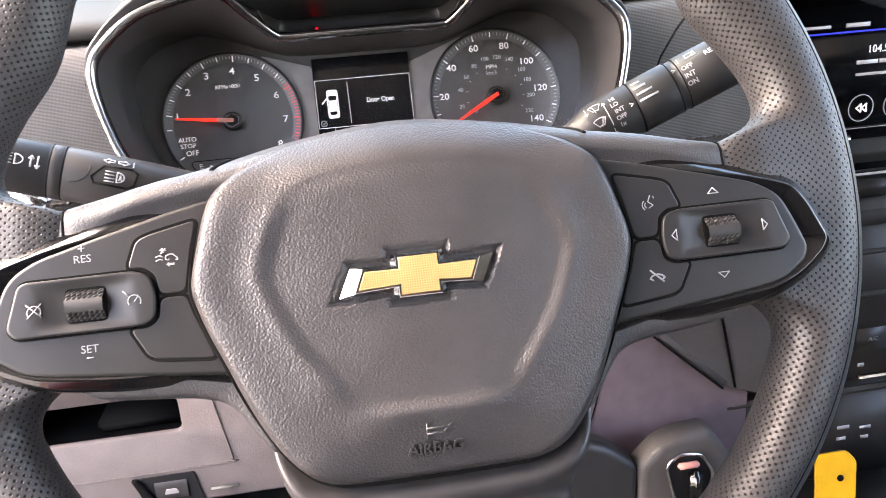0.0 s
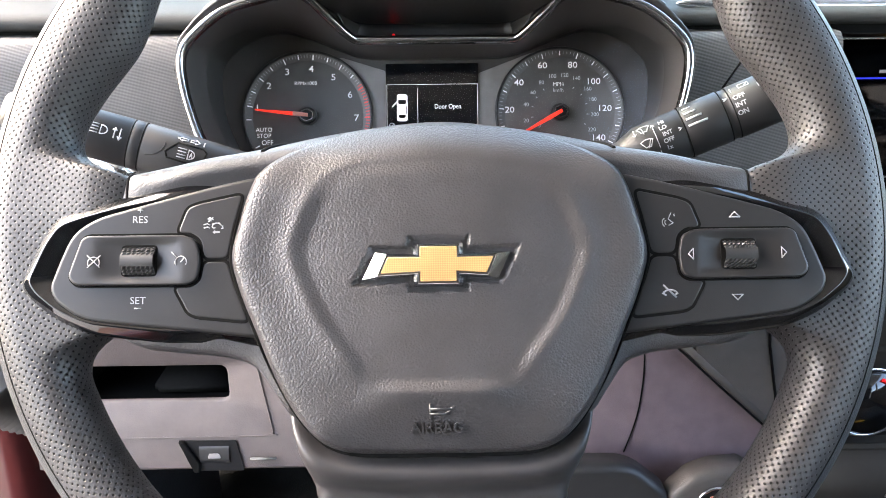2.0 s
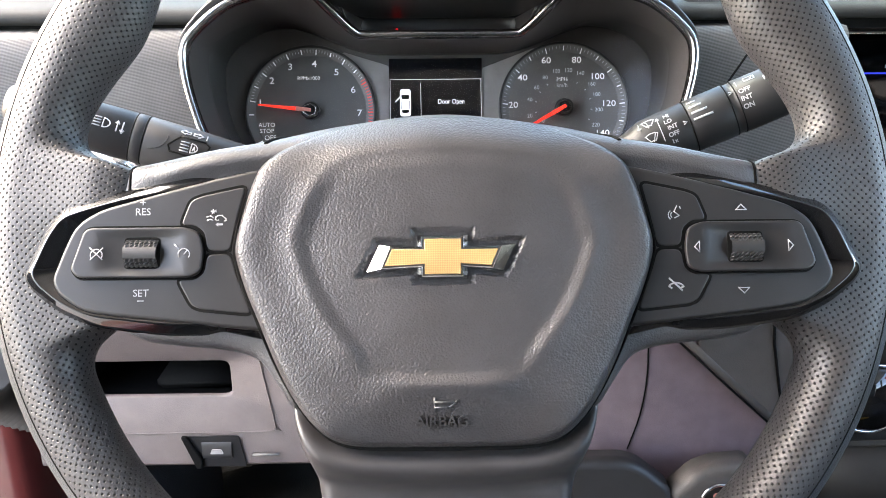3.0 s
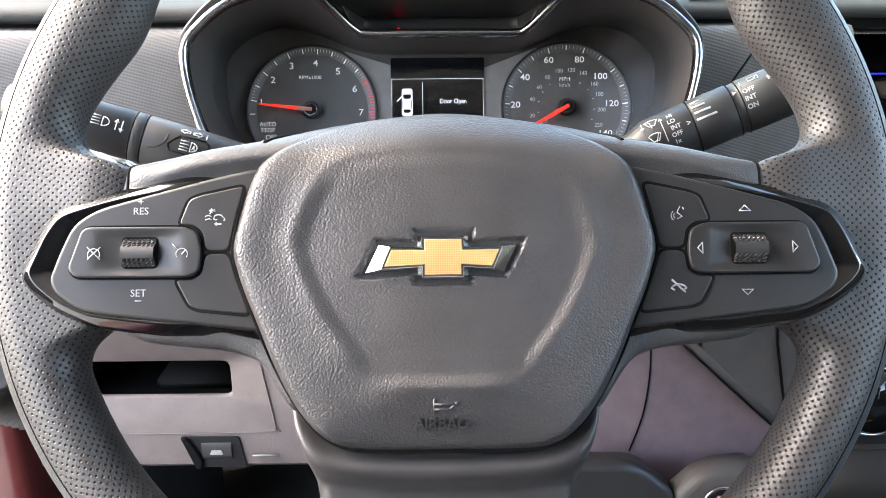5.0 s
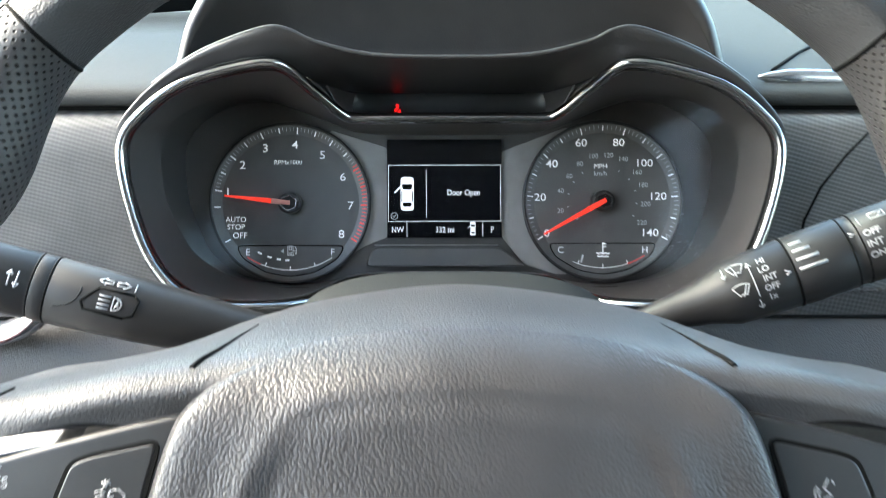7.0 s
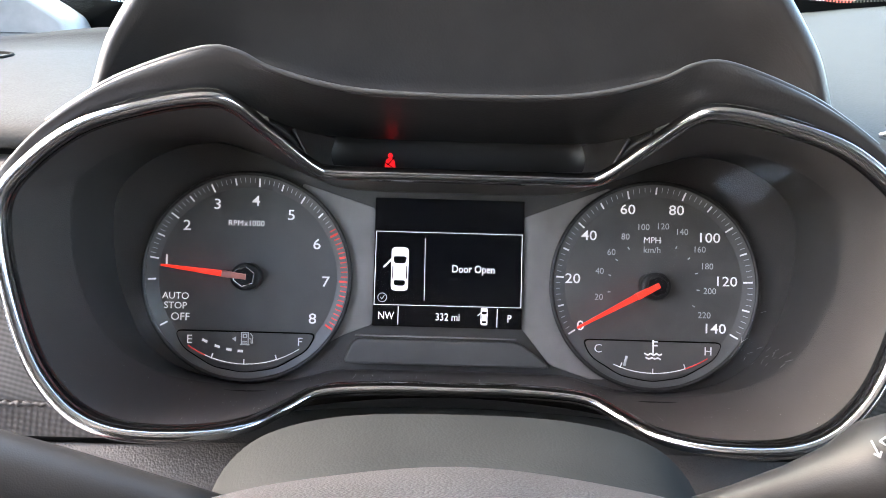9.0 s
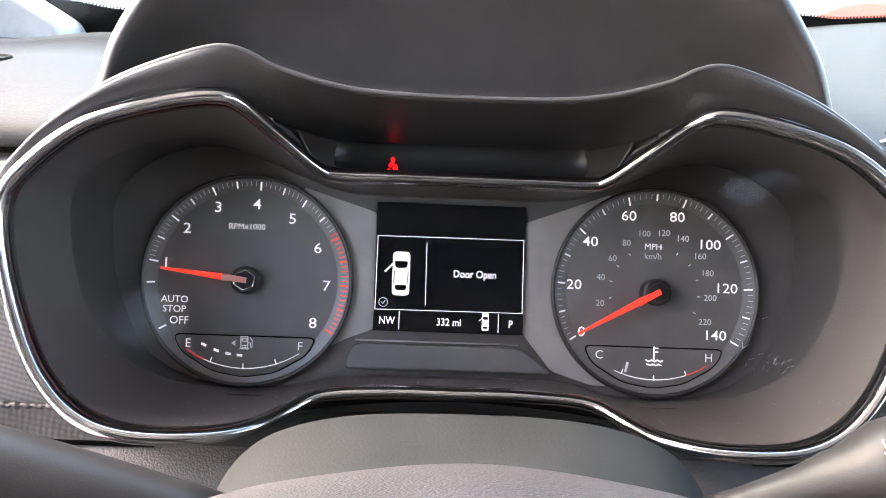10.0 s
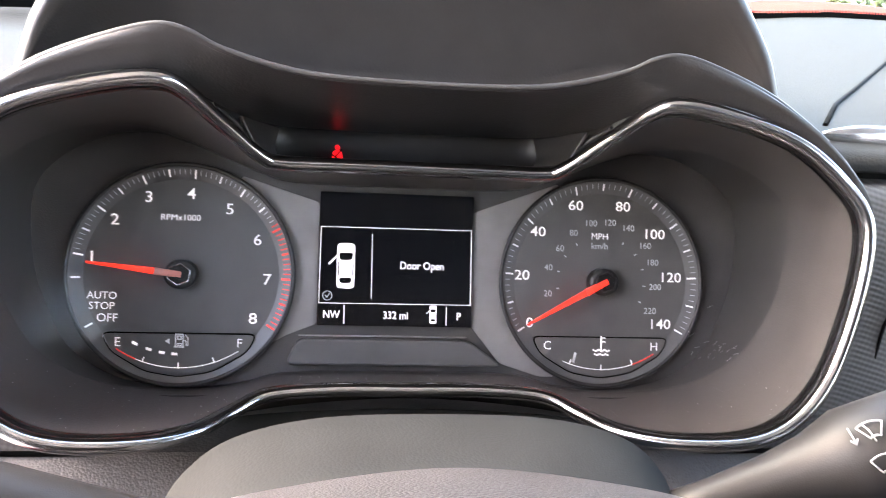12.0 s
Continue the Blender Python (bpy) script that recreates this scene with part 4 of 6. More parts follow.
needle(RX, RY, 209, 0.0425, speed, NEEDLE, SATIN)


def gauge(cx, cy, left, right, name, label, parent):
    """The small arc gauge in the foot of a dial."""
    outline = rounded([(cx - 0.034, cy - 0.026), (cx + 0.034, cy - 0.026), (cx + 0.030, cy - 0.0345), (cx + 0.015, cy - 0.0435), (cx, cy - 0.046), (cx - 0.015, cy - 0.0435), (cx - 0.030, cy - 0.0345)], 0.004)
    part("gauge_rim", slab(outline, 0.0, 0.0022, 0.0006, 2), GAP, parent)
    g = part(name, slab([tuple(p) for p in inset(outline, 0.0006)], 0.001, 0.0026, 0.0004, 2), FACE, parent, label)
    z = 0.0028
    lettering(left, 0.0057, cx - 0.0262, cy - 0.0305, z, g, NUMERAL)
    lettering(right, 0.0057, cx + 0.0262, cy - 0.0305, z, g, NUMERAL)
    part("scale_arc", strokes([arc(cx, cy + 0.006, 0.0475, 247, 303, 14)], 0.0004, z), NUMERAL, g)
    part("scale_marks", ticks(cx, cy + 0.006, [(a, 0.0452, 0.0478, 0.0006, z, z) for a in (251, 270, 289)]), NUMERAL, g)
    return g, z


fuel, gz = gauge(LX, LY, "E", "F", "fuel_gauge", "fuel gauge with four lit segments", rev)
part("fuel_segments", ticks(LX, LY + 0.006, [(a, 0.0408, 0.0420, 0.0026, gz, gz) for a in (243, 252, 260, 267.5)]), NUMERAL, fuel)
part("red_scale", strokes([arc(LX, LY + 0.006, 0.0475, 236, 247, 5)], 0.0005, gz), MARK_RED, fuel)
part("pump_sign", strokes([mm([(-97.6 + (x + 97.6) * 0.8, -33 + (y + 33) * 0.8) for x, y in q]) for q in ([(-100.6, -36.2), (-100.6, -29.4), (-96.6, -29.4), (-96.6, -36.2)], [(-101.2, -36.5), (-96.0, -36.5)], [(-99.6, -30.4), (-97.6, -30.4), (-97.6, -32.2), (-99.6, -32.2), (-99.6, -30.4)], [(-99.8, -34.6), (-97.4, -34.6)], [(-99.8, -35.6), (-97.4, -35.6)])], 0.0005, gz), NUMERAL_DIM, fuel, "pale fuel pump sign")
part("pump_hose", strokes([mm([(-97.6 + (x + 97.6) * 0.8, -33 + (y + 33) * 0.8) for x, y in [(-96.4, -33), (-95, -33), (-94.8, -35.6), (-94, -35.4), (-94, -31.4), (-95.4, -29.8)]])], 0.0004, gz), NUMERAL_DIM, fuel)
part("filler_side_mark", slab(mm([(-104.6, -33.2), (-102.6, -34.4), (-102.6, -32.0)]), gz - 0.0002, gz + 0.0001, 0.00003, 1), NUMERAL_DIM, fuel, "small arrow towards the filler")
temp, gz = gauge(RX, RY, "C", "H", "temperature_gauge", "coolant temperature gauge", speed)
part("red_scale", strokes([arc(RX, RY + 0.006, 0.0475, 289, 303, 6)], 0.0005, gz + 0.0001), MARK_RED, temp)
part("pointer", strokes([mm([(82.0, -40.4), (83.0, -36.4)])], 0.0012, gz), NUMERAL_DIM, temp)
part("coolant_sign", strokes([mm(q) for q in ([(95.5, -34.4), (95.5, -28.4)], [(95.5, -29), (97.4, -29)], [(95.5, -30.8), (97.4, -30.8)], [(91.6, -34.6), (93, -35.4), (94.4, -34.6), (95.8, -35.4), (97.2, -34.6), (98.6, -35.4), (99.6, -34.8)], [(92.2, -36.6), (93.6, -37.2), (95, -36.6), (96.4, -37.2), (97.8, -36.6), (99, -37.2)])], 0.0007, gz), NUMERAL, temp, "white coolant sign")

# screen and its surround
part("wing", slab(rounded(mm([(-74, 42), (-38.6, 31), (-38.6, -24.8), (-52, -30), (-70, -40)]), 0.002), -0.004, -0.0003, 0.0002, 1), WING, cluster, "grey wing beside the screen")
part("wing", slab(rounded(mm([(74, 44), (33.0, 28.6), (33.0, -24.8), (47, -42), (66, -48), (74, -48)]), 0.002), -0.004, -0.0003, 0.0002, 1), WING, cluster, "grey wing beside the screen")
display = part("screen", slab(rounded(mm([(-38.4, -25.2), (32.8, -25.2), (32.8, 36), (-38.4, 36)]), 0.0006), -0.001, 0.0016, 0.0002, 1), SCREEN, cluster, "small black screen with a door-open notice and a status line")
part("screen_frame", strokes([mm([(-37.6, 19.9), (32.0, 20.0), (32.2, -14.8), (-37.8, -15.0), (-37.6, 19.9)])], 0.00034, 0.0018), LIT, display)
part("divider", strokes([mm([(-14.2, 17.0), (-14.0, -12.4)])], 0.00034, 0.0018), LIT, display)
lettering("Door Open", 0.0051, 0.0091, 0.0028, 0.0018, display, LIT, squeeze=0.84, bold=0.00003)
lettering("NW", 0.0050, -0.0320, -0.0203, 0.0018, display, LIT, squeeze=0.85, bold=0.00003)
lettering("332 mi", 0.0050, -0.0026, -0.0203, 0.0018, display, LIT, squeeze=0.86, bold=0.00003)
lettering("P", 0.0050, 0.0268, -0.0203, 0.0018, display, LIT, squeeze=0.85, bold=0.00003)
for x in (-26.2, 21.0):
    part("divider", strokes([mm([(x, -15.8), (x, -24.2)])], 0.0004, 0.0018), LIT, display)


def car_sign(cx, cy, k):
    sign = part("car_sign", slab(rounded(mm([(cx - 4.1 * k, cy - 10.4 * k), (cx + 4.1 * k, cy - 10.4 * k), (cx + 4.1 * k, cy + 10.4 * k), (cx - 4.1 * k, cy + 10.4 * k)]), 0.0022 * k), 0.0016, 0.0019, 0.00005, 1), LIT, display, "white car seen from above with an open door")
    for y0, y1, w in ((2.6, 6.0, 3.3), (-8.0, -5.4, 3.0)):
        part("window_sign", slab(rounded(mm([(cx - w * k, cy + y1 * k), (cx + w * k, cy + y1 * k), (cx + (w - 0.6) * k, cy + y0 * k), (cx - (w - 0.6) * k, cy + y0 * k)]), 0.0012 * k), 0.0018, 0.0020, 0.00002, 1), SCREEN, sign)
    for s in (-1, 1):
        part("window_sign", strokes([mm([(cx + s * 3.3 * k, cy + 1.4 * k), (cx + s * 3.3 * k, cy - 4.6 * k)])], 0.0005 * k, 0.00195), SCREEN, sign)
    part("open_door_sign", strokes([mm([(cx - 4.1 * k, cy + 4.4 * k), (cx - 7.6 * k, cy + 0.8 * k)])], 0.0009 * k, 0.0019), LIT, sign)


car_sign(-26.0, 2.2, 1.0)
car_sign(14.8, -19.4, 0.40)
part("check_sign", strokes([mm(arc(-34, -11.6, 2.1, 0, 360, 16)), mm([(-35, -11.4), (-34.2, -12.4), (-33, -10.6)])], 0.0004, 0.0018), LIT_DIM, display)
part("lower_shelf", slab(rounded(mm([(-52, -43), (-47, -31), (31, -31), (48, -43)]), 0.004), 0.0, 0.005, 0.0012, 3), FACE, cluster, "raised dark panel below the screen")
part("shelf_edge", strokes([mm([(-46, -29.6), (30, -29.6)])], 0.0008, 0.0045), WING, cluster)

# ---- binnacle round the cluster, one half given and mirrored ----
binnacle = thing("instrument_binnacle", Matrix.Identity(4), "dark brown-black binnacle hood with a chrome line round the instruments", "binnacle")
RING = [(0, .541, 1.106), (.030, .541, 1.106), (.052, .541, 1.106), (.060, .538, 1.109), (.074, .526, 1.124), (.084, .513, 1.136), (.093, .508, 1.139), (.112, .506, 1.136),
        (.137, .503, 1.128), (.156, .500, 1.114), (.165, .496, 1.101), (.1645, .491, 1.081), (.157, .484, 1.054), (.148, .479, 1.038), (.136, .476, 1.027), (.120, .475, 1.0215),
        (.097, .479, 1.019), (.080, .490, 1.017), (.068, .506, 1.0165), (.055, .517, 1.0185), (.028, .519, 1.020), (0, .519, 1.020)]
FLOORS = [(0, 39, 5), (30, 39, 5), (52, 40, 5), (64, 43, 5), (80, 49, 6), (92, 54, 7), (101, 57, 9), (114, 60, 15), (134, 57, 27), (153, 46, 38), (163, 30, 45), (161.5, 0, 44), (154, -22, 39),
          (146, -36, 32), (131, -47, 23), (115, -52, 14), (98, -54, 8), (80, -53, 5), (66, -50, 5), (54, -47, 5), (28, -46, 5), (0, -46, 5)]
ring_half = [Vector(p) for p in RING]
CM = pose(0, 0.580, 1.05, 72, 0, 0)
floor_half = [CM @ Vector((u / 1000, v / 1000, n / 1000)) for u, v, n in FLOORS]


def full(half):
    return half + [Vector((-p.x, p.y, p.z)) for p in half[-2:0:-1]]


ring = spline(full(ring_half), 7, True)
floor_line = spline(full(floor_half), 7, True)
part("chrome_line", sweep(ring, [(x * 1.0, y) for x, y in circle(0.0028, 0.0034, 16)], closed=True, up=(0, -1, 0.2)), DARK_CHROME, binnacle, "bright chrome line round both dials")
part("inner_line", sweep([p.lerp(f, 0.07) for p, f in zip(ring, floor_line)], circle(0.0026, 0.0042, 12), closed=True, up=(0, -1, 0.2)), PIANO, binnacle, "gloss black inner edge")
walls = [[p.lerp(f, t) + (p - f).normalized() * 0 for p, f in zip(ring, floor_line)] for t in (0.03, 0.25, 0.5, 0.75, 1.0)]
back = [CM @ (Vector((*((CM.inverted() @ f).to_2d() * 1.004), -0.002))) for f in floor_line]
part("shroud", sheet(walls, closed=True), SHROUD, binnacle, "dark funnel between chrome line and dials")
part("dial_mask", sheet([floor_line, [f.lerp(b, 0.5) for f, b in zip(floor_line, back)], back], closed=True), MASK, binnacle, "near-black inner wall behind the lens")
lens_rows = []
mid = sum(((CM.inverted() @ f) for f in floor_line), Vector()) / len(floor_line)
for t in (1.0, 0.85, 0.7, 0.5, 0.3, 0.1, 0.01):
    row = []
    for f in floor_line:
        q = CM.inverted() @ f
        u, v = q.x * t, -0.002 + (q.y + 0.002) * t
        row.append(CM @ Vector((u, v, 0.010 + 0.036 * smooth01(abs(u), 0.085, 0.175))))
    lens_rows.append(row)
lens = part("clear_lens", sheet(lens_rows, closed=True), LENS, binnacle, "clear glossy lens over the dials")
lens.visible_shadow = False
face_driver(lens)
random.seed(11)
marks = []
for k in range(26):
    u, v = random.gauss(0.139, 0.007), random.gauss(-0.033, 0.006)
    d = Vector((random.gauss(0.8, 0.4), random.gauss(0.7, 0.4))).normalized() * random.uniform(0.0006, 0.003)
    marks.append([(u, v), (u + d.x, v + d.y)])
scratch = part("lens_scratch", strokes(marks, 0.00012, 0, thick=0.00002), PRINT_DIM, binnacle, "fine pale scratches in the lens")
for vert in scratch.data.vertices:
    u, v, z = vert.co
    vert.co = CM @ Vector((u, v, 0.0102 + 0.036 * smooth01(abs(u), 0.085, 0.175) + z))
specks = bmesh.new()
for k in range(260):
    i, t = random.choice([q for q in range(len(ring)) if ring[q].z < 1.045]), random.uniform(0.12, 0.95)
    p, e = ring[i].lerp(floor_line[i], t), random.uniform(0.00007, 0.00019)
    specks.faces.new([specks.verts.new(p + Vector((e * math.cos(g), -0.0004 + e * 0.5 * math.sin(g), 0.0004 + e * math.sin(g)))) for g in (0, 1.26, 2.51, 3.77, 5.03)])
part("dust_specks", specks, PRINT_DIM, binnacle, "scattered pale dust specks")

CREST = [(0, .505, 1.1415), (.03, .505, 1.142), (.052, .505, 1.144), (.068, .505, 1.149), (.080, .505, 1.1545), (.090, .505, 1.156), (.105, .505, 1.152), (.124, .505, 1.1445), (.142, .505, 1.134),
         (.157, .505, 1.122), (.169, .505, 1.106), (.172, .508, 1.08), (.164, .51, 1.052), (.152, .51, 1.030), (.137, .51, 1.018), (.112, .51, 1.010), (.085, .515, 1.006), (.06, .525, 1.006), (0, .53, 1.006)]
INNER_EDGE = [(0, .575, 1.115), (.03, .575, 1.115), (.055, .573, 1.116), (.068, .541, 1.124), (.080, .522, 1.1335), (.090, .512, 1.1415), (.108, .509, 1.1400), (.128, .507, 1.1345), (.147, .504, 1.1245),
              (.161, .501, 1.1125), (.1685, .498, 1.101), (.1680, .492, 1.081), (.1605, .486, 1.053), (.150, .481, 1.035), (.137, .478, 1.0235), (.115, .478, 1.0180), (.086, .489, 1.0140), (.062, .514, 1.0130), (0, .519, 1.0165)]
crest, inner_edge = spline(full([Vector(p) for p in CREST]), 7, True), spline(full([Vector(p) for p in INNER_EDGE]), 7, True)
rows = []
for t in (0.0, 0.08, 0.3, 0.6, 0.9, 1.0):
    bulge = 0.004 * math.sin(math.pi * min(1, t * 1.1))
    rows.append([c.lerp(e, t) + Vector((0, -bulge * 0.7, bulge * 0.4)) * (1 if c.z > 1.06 else 0.3) for c, e in zip(crest, inner_edge)])
part("hood_front", sheet(rows, closed=True), HOOD, binnacle, "dark grained front of the hood")
# slot above the screen: its floor, back and ends
slot = [(0, .542, 1.1075), (.030, .542, 1.1075), (.052, .542, 1.1078), (.0605, .540, 1.1105), (.068, .538, 1.120), (.075, .530, 1.127)]
slot_back = [(0, .582, 1.098), (.030, .582, 1.098), (.053, .581, 1.0985), (.061, .572, 1.101), (.068, .548, 1.115), (.076, .536, 1.126)]
slot_top = [(0, .584, 1.119), (.030, .584, 1.119), (.055, .582, 1.120), (.0635, .573, 1.119), (.069, .543, 1.1265), (.077, .530, 1.1335)]
slot_roof = [(0, .577, 1.122), (.030, .577, 1.122), (.056, .575, 1.123), (.0685, .545, 1.130), (.079, .527, 1.140), (.090, .516, 1.148)]
strip = [spline(flip(h)[:0:-1] + h, 5) for h in (slot, slot_back, slot_top, slot_roof)]
part("warning_strip", sheet(strip), SATIN, binnacle, "black warning light strip")
for sx in (-1, 1):
    part("slot_filler", solid(sx * 0.0770, 0.560, 1.132, 0.012, 0.02, 0.010, 0.001), POCKET, binnacle)
part("slot_edge", sweep(spline(flip(slot)[:0:-1] + slot, 5), circle(0.0012, n=8), up=(0, -1, 0.3)), SATIN, binnacle)
for sx in (-1, 1):
    out_edge, in_edge = [(.0525, .541, 1.1078), (.0605, .5388, 1.1112), (.067, .5365, 1.1240)], [(.0560, .579, 1.0995), (.0580, .578, 1.1065), (.0560, .579, 1.1140)]
    rows = [spline([Vector(p).lerp(Vector(q), t) for p, q in zip(out_edge, in_edge)], 4) for t in (0, 0.08, 0.4, 0.7, 0.92, 1.0)]
    part("slot_cheek", sheet([[(p.x * sx, p.y, p.z) for p in row] for row in rows]), HOOD, binnacle, "sloping dark end of the warning strip")
    part("cheek_edge", sweep([(p.x * sx, p.y - 0.0003, p.z) for p in rows[0]], circle(0.0008, n=6), up=(0, 1, 0)), SATIN, binnacle)
belt = thing("seat_belt_sign", pose(-0.0312, 0.5812, 1.1042, 75, 0, 0), "red lit seat-belt warning sign", "warning light")
part("sign_body", slab(rounded(mm([(-2.6, -3.6), (2.6, -3.6), (1.9, 0.4), (0.7, 1.2), (-0.7, 1.2), (-1.9, 0.4)]), 0.0006), 0, 0.0004, 0.0001, 1), WARNING, belt)
part("sign_top", slab(circle(0.0011, n=12, cy=0.0024), 0, 0.0004, 0.0001, 1), WARNING, belt)
part("sign_bands", strokes(mm([[(-2.2, -1.0), (1.4, -3.2)], [(1.8, 1.4), (-1.0, -2.0)]]), 0.0005, 0.0006), GAP, belt)

ARCH = [(0, .537, 1.222), (.050, .537, 1.2185), (.082, .537, 1.209), (.103, .536, 1.195), (.117, .535, 1.180), (.126, .534, 1.168), (.134, .532, 1.1545), (.139, .531, 1.141), (.142, .53, 1.131)]
LIP = [(0, .507, 1.1415), (.04, .507, 1.1428), (.068, .507, 1.149), (.080, .507, 1.1545), (.090, .507, 1.156), (.105, .507, 1.152), (.124, .507, 1.1445), (.138, .507, 1.1365), (.150, .507, 1.1285)]


def open_full(half):
    return flip(half)[:0:-1] + half


lip, arch = spline(open_full(LIP), 6), spline(open_full(ARCH), 6)
trough = [p + Vector((0, 0.012 + 0.046 * smooth01(0.150 - abs(p.x), 0.0, 0.04), -0.010 * smooth01(0.150 - abs(p.x), 0.0, 0.04))) for p in lip]
rows = [lip, [p + Vector((0, 0.005, -0.0015)) for p in lip], [p.lerp(q, 0.5) + Vector((0, 0, -0.002)) for p, q in zip(lip, trough)], trough]
rows += [[p.lerp(a, t) + Vector((0, 0.008 * math.sin(math.pi * t), 0)) for p, a in zip(trough, arch)] for t in (0.12, 0.35, 0.65, 0.9)]
rows += [[Vector((a.x * k, a.y + dy, (a.z - 1.1) * q + 1.1)) for a in arch] for k, dy, q in ((1.0, 0.0, 1.0), (1.022, 0.0015, 1.03), (1.042, 0.007, 1.055), (1.056, 0.016, 1.068), (1.066, 0.032, 1.07), (1.09, 0.09, 1.02), (1.15, 0.30, 0.6))]
part("crest_bead", sweep(lip, circle(0.0013, n=8)), HOOD, binnacle, "fine raised edge of the hood")
part("hood_top", sheet(rows), HOOD, binnacle, "raised dark hood above the instruments")

# ---- dashboard ----
dash = thing("dashboard", Matrix.Identity(4), "dark grained dashboard with woven inserts and a bright line", "dashboard")


def dash_z(x, y):
    if x > 0:
        return 1.1245 + 0.066 * (min(y, 0.95) - 0.52) + 0.040 * smooth01(x, 0.05, 0.45) * (min(y, 0.95) - 0.52) / 0.43
    z = 1.1245 + 0.098 * (min(y, 0.75) - 0.52) - 0.005 * smooth01(-x, 0.22, 0.32) * smooth01(y, 0.55, 0.75)
    return z + (0.0078 - 0.004 * smooth01(-x, 0.22, 0.32)) * smooth01(y, 0.752, 0.758) - 0.012 * max(0.0, y - 0.758)


def dash_side(sign):
    rows = []
    for y, dz, x0 in ((0.98, None, 0.146), (0.9, None, 0.146), (0.8, None, 0.146), (0.759, None, 0.146), (0.755, None, 0.146), (0.751, None, 0.146), (0.7, None, 0.146), (0.6, None, 0.146), (0.545, None, 0.146), (0.533, None, 0.148), (0.526, -0.0008, 0.157), (0.520, -0.0035, 0.160), (0.520, -0.0085, 0.163), (0.53, -0.011, 0.166)):
        xs = [sign * (x0 + ((0.42 if sign < 0 else 1.12) - x0) * (k / 24) ** 1.3) for k in range(25)]
        rows.append([(x, y, dash_z(x, y) if dz is None else 1.125 + dz) for x in xs])
    return sheet(rows)


part("top_pad", dash_side(-1), DASH, dash, "grained upper pad")
part("top_pad", dash_side(1), DASH, dash, "grained upper pad")
part("top_middle", sheet([[(x, y, dash_z(x, y) - 0.006) for x in (-0.16, -0.001, 0.16)] for y in (0.99, 0.8, 0.64)]), DASH, dash)


def face_panel(x0, x1, rows):
    out = []
    for row in rows:
        y, z, inner = row if len(row) == 3 else (*row, None)
        a = x0 if inner is None else math.copysign(inner, x1)
        out.append([(a + (x1 - a) * (k / 14) ** 1.3, y, z) for k in range(15)])
    return sheet(out)


FRONT = [(0.53, 1.112, 0.168), (0.514, 1.1105, 0.169), (0.509, 1.106, 0.171), (0.505, 1.09, 0.1735), (0.503, 1.06, 0.168), (0.501, 1.03, 0.154), (0.500, 1.014, 0.136), (0.4995, 1.004, 0.115)]
for x1 in (-0.42, 1.12):
    part("shadow_gap", face_panel(0, x1, [(0.529, 1.118, 0.166), (0.529, 1.108, 0.168)]), GAP, dash)
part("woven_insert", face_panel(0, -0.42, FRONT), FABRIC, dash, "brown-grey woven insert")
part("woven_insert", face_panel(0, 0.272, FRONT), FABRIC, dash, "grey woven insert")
UNDER = [(0.4995, 1.004), (0.494, 1.000), (0.485, 0.985), (0.478, 0.965), (0.482, 0.945), (0.50, 0.92)]
part("lower_edge", face_panel(-0.42, 0.272, UNDER), LEATHER, dash, "grained brown leather lower edge")
for s, x0, x1 in ((-1, 0.132, 0.42), (1, 0.132, 0.272)):
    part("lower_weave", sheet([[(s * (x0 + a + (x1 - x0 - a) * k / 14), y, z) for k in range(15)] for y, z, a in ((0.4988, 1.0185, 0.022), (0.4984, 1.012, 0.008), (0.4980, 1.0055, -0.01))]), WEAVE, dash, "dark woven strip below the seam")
    part("strip_gap", sweep([(s * 0.118, 0.4985, 1.0045), (s * x1, 0.4985, 1.0045)], circle(0.0013, n=8), up=(0, 1, 0)), GAP, dash)
    seam = [(s * (x0 + 0.018 + 0.0011 * k), 0.4992 - 0.0004 * (k % 3 == 0), 1.0192 + 0.0004 * math.sin(k * 1.7)) for k in range(int((x1 - x0 - 0.018) / 0.0011))]
    part("stitched_seam", sweep(seam, lambda i: circle(0.0009 + 0.0004 * (i % 4 > 1), n=6), up=(0, 1, 0)), WEAVE, dash, "stitched ridge in the insert")
part("cluster_foot", face_panel(-0.15, 0.15, [(0.545, 1.004), (0.506, 0.994), (0.494, 0.982)]), DASH, dash)
part("bright_bar", sweep(spline([(0.166, 0.536, 1.1285), (0.20, 0.536, 1.1275), (0.30, 0.537, 1.1255), (0.62, 0.54, 1.124)], 6), lambda i: circle(0.0032 * min(1, 0.15 + 0.2 * i), 0.0052 * min(1, 0.15 + 0.2 * i), 14)), BRIGHT, dash, "satin silver bar beside the vent")
part("black_strip", solid(0.40, 0.545, 1.113, 0.47, 0.02, 0.016, 0.002), PIANO, dash, "gloss black strip under the bar")
part("vent_trim", sweep(spline([(-0.275, 0.486, 1.000), (-0.248, 0.484, 1.0), (-0.226, 0.482, 1.006), (-0.212, 0.481, 1.016), (-0.207, 0.482, 1.028), (-0.230, 0.485, 1.042)], 6), circle(0.0095, 0.006, 12)), BRIGHT, dash, "bright curved trim of the side vent")
hook = spline([(-0.34, 0.712), (-0.29, 0.702), (-0.262, 0.693), (-0.2545, 0.683), (-0.2545, 0.672)], 5)
part("speaker_groove", sweep([(p.x, p.y, dash_z(p.x, p.y) + 0.0002) for p in hook], circle(0.0012, n=6), up=(0, 0, 1)), GAP, dash, "dark groove round the speaker")
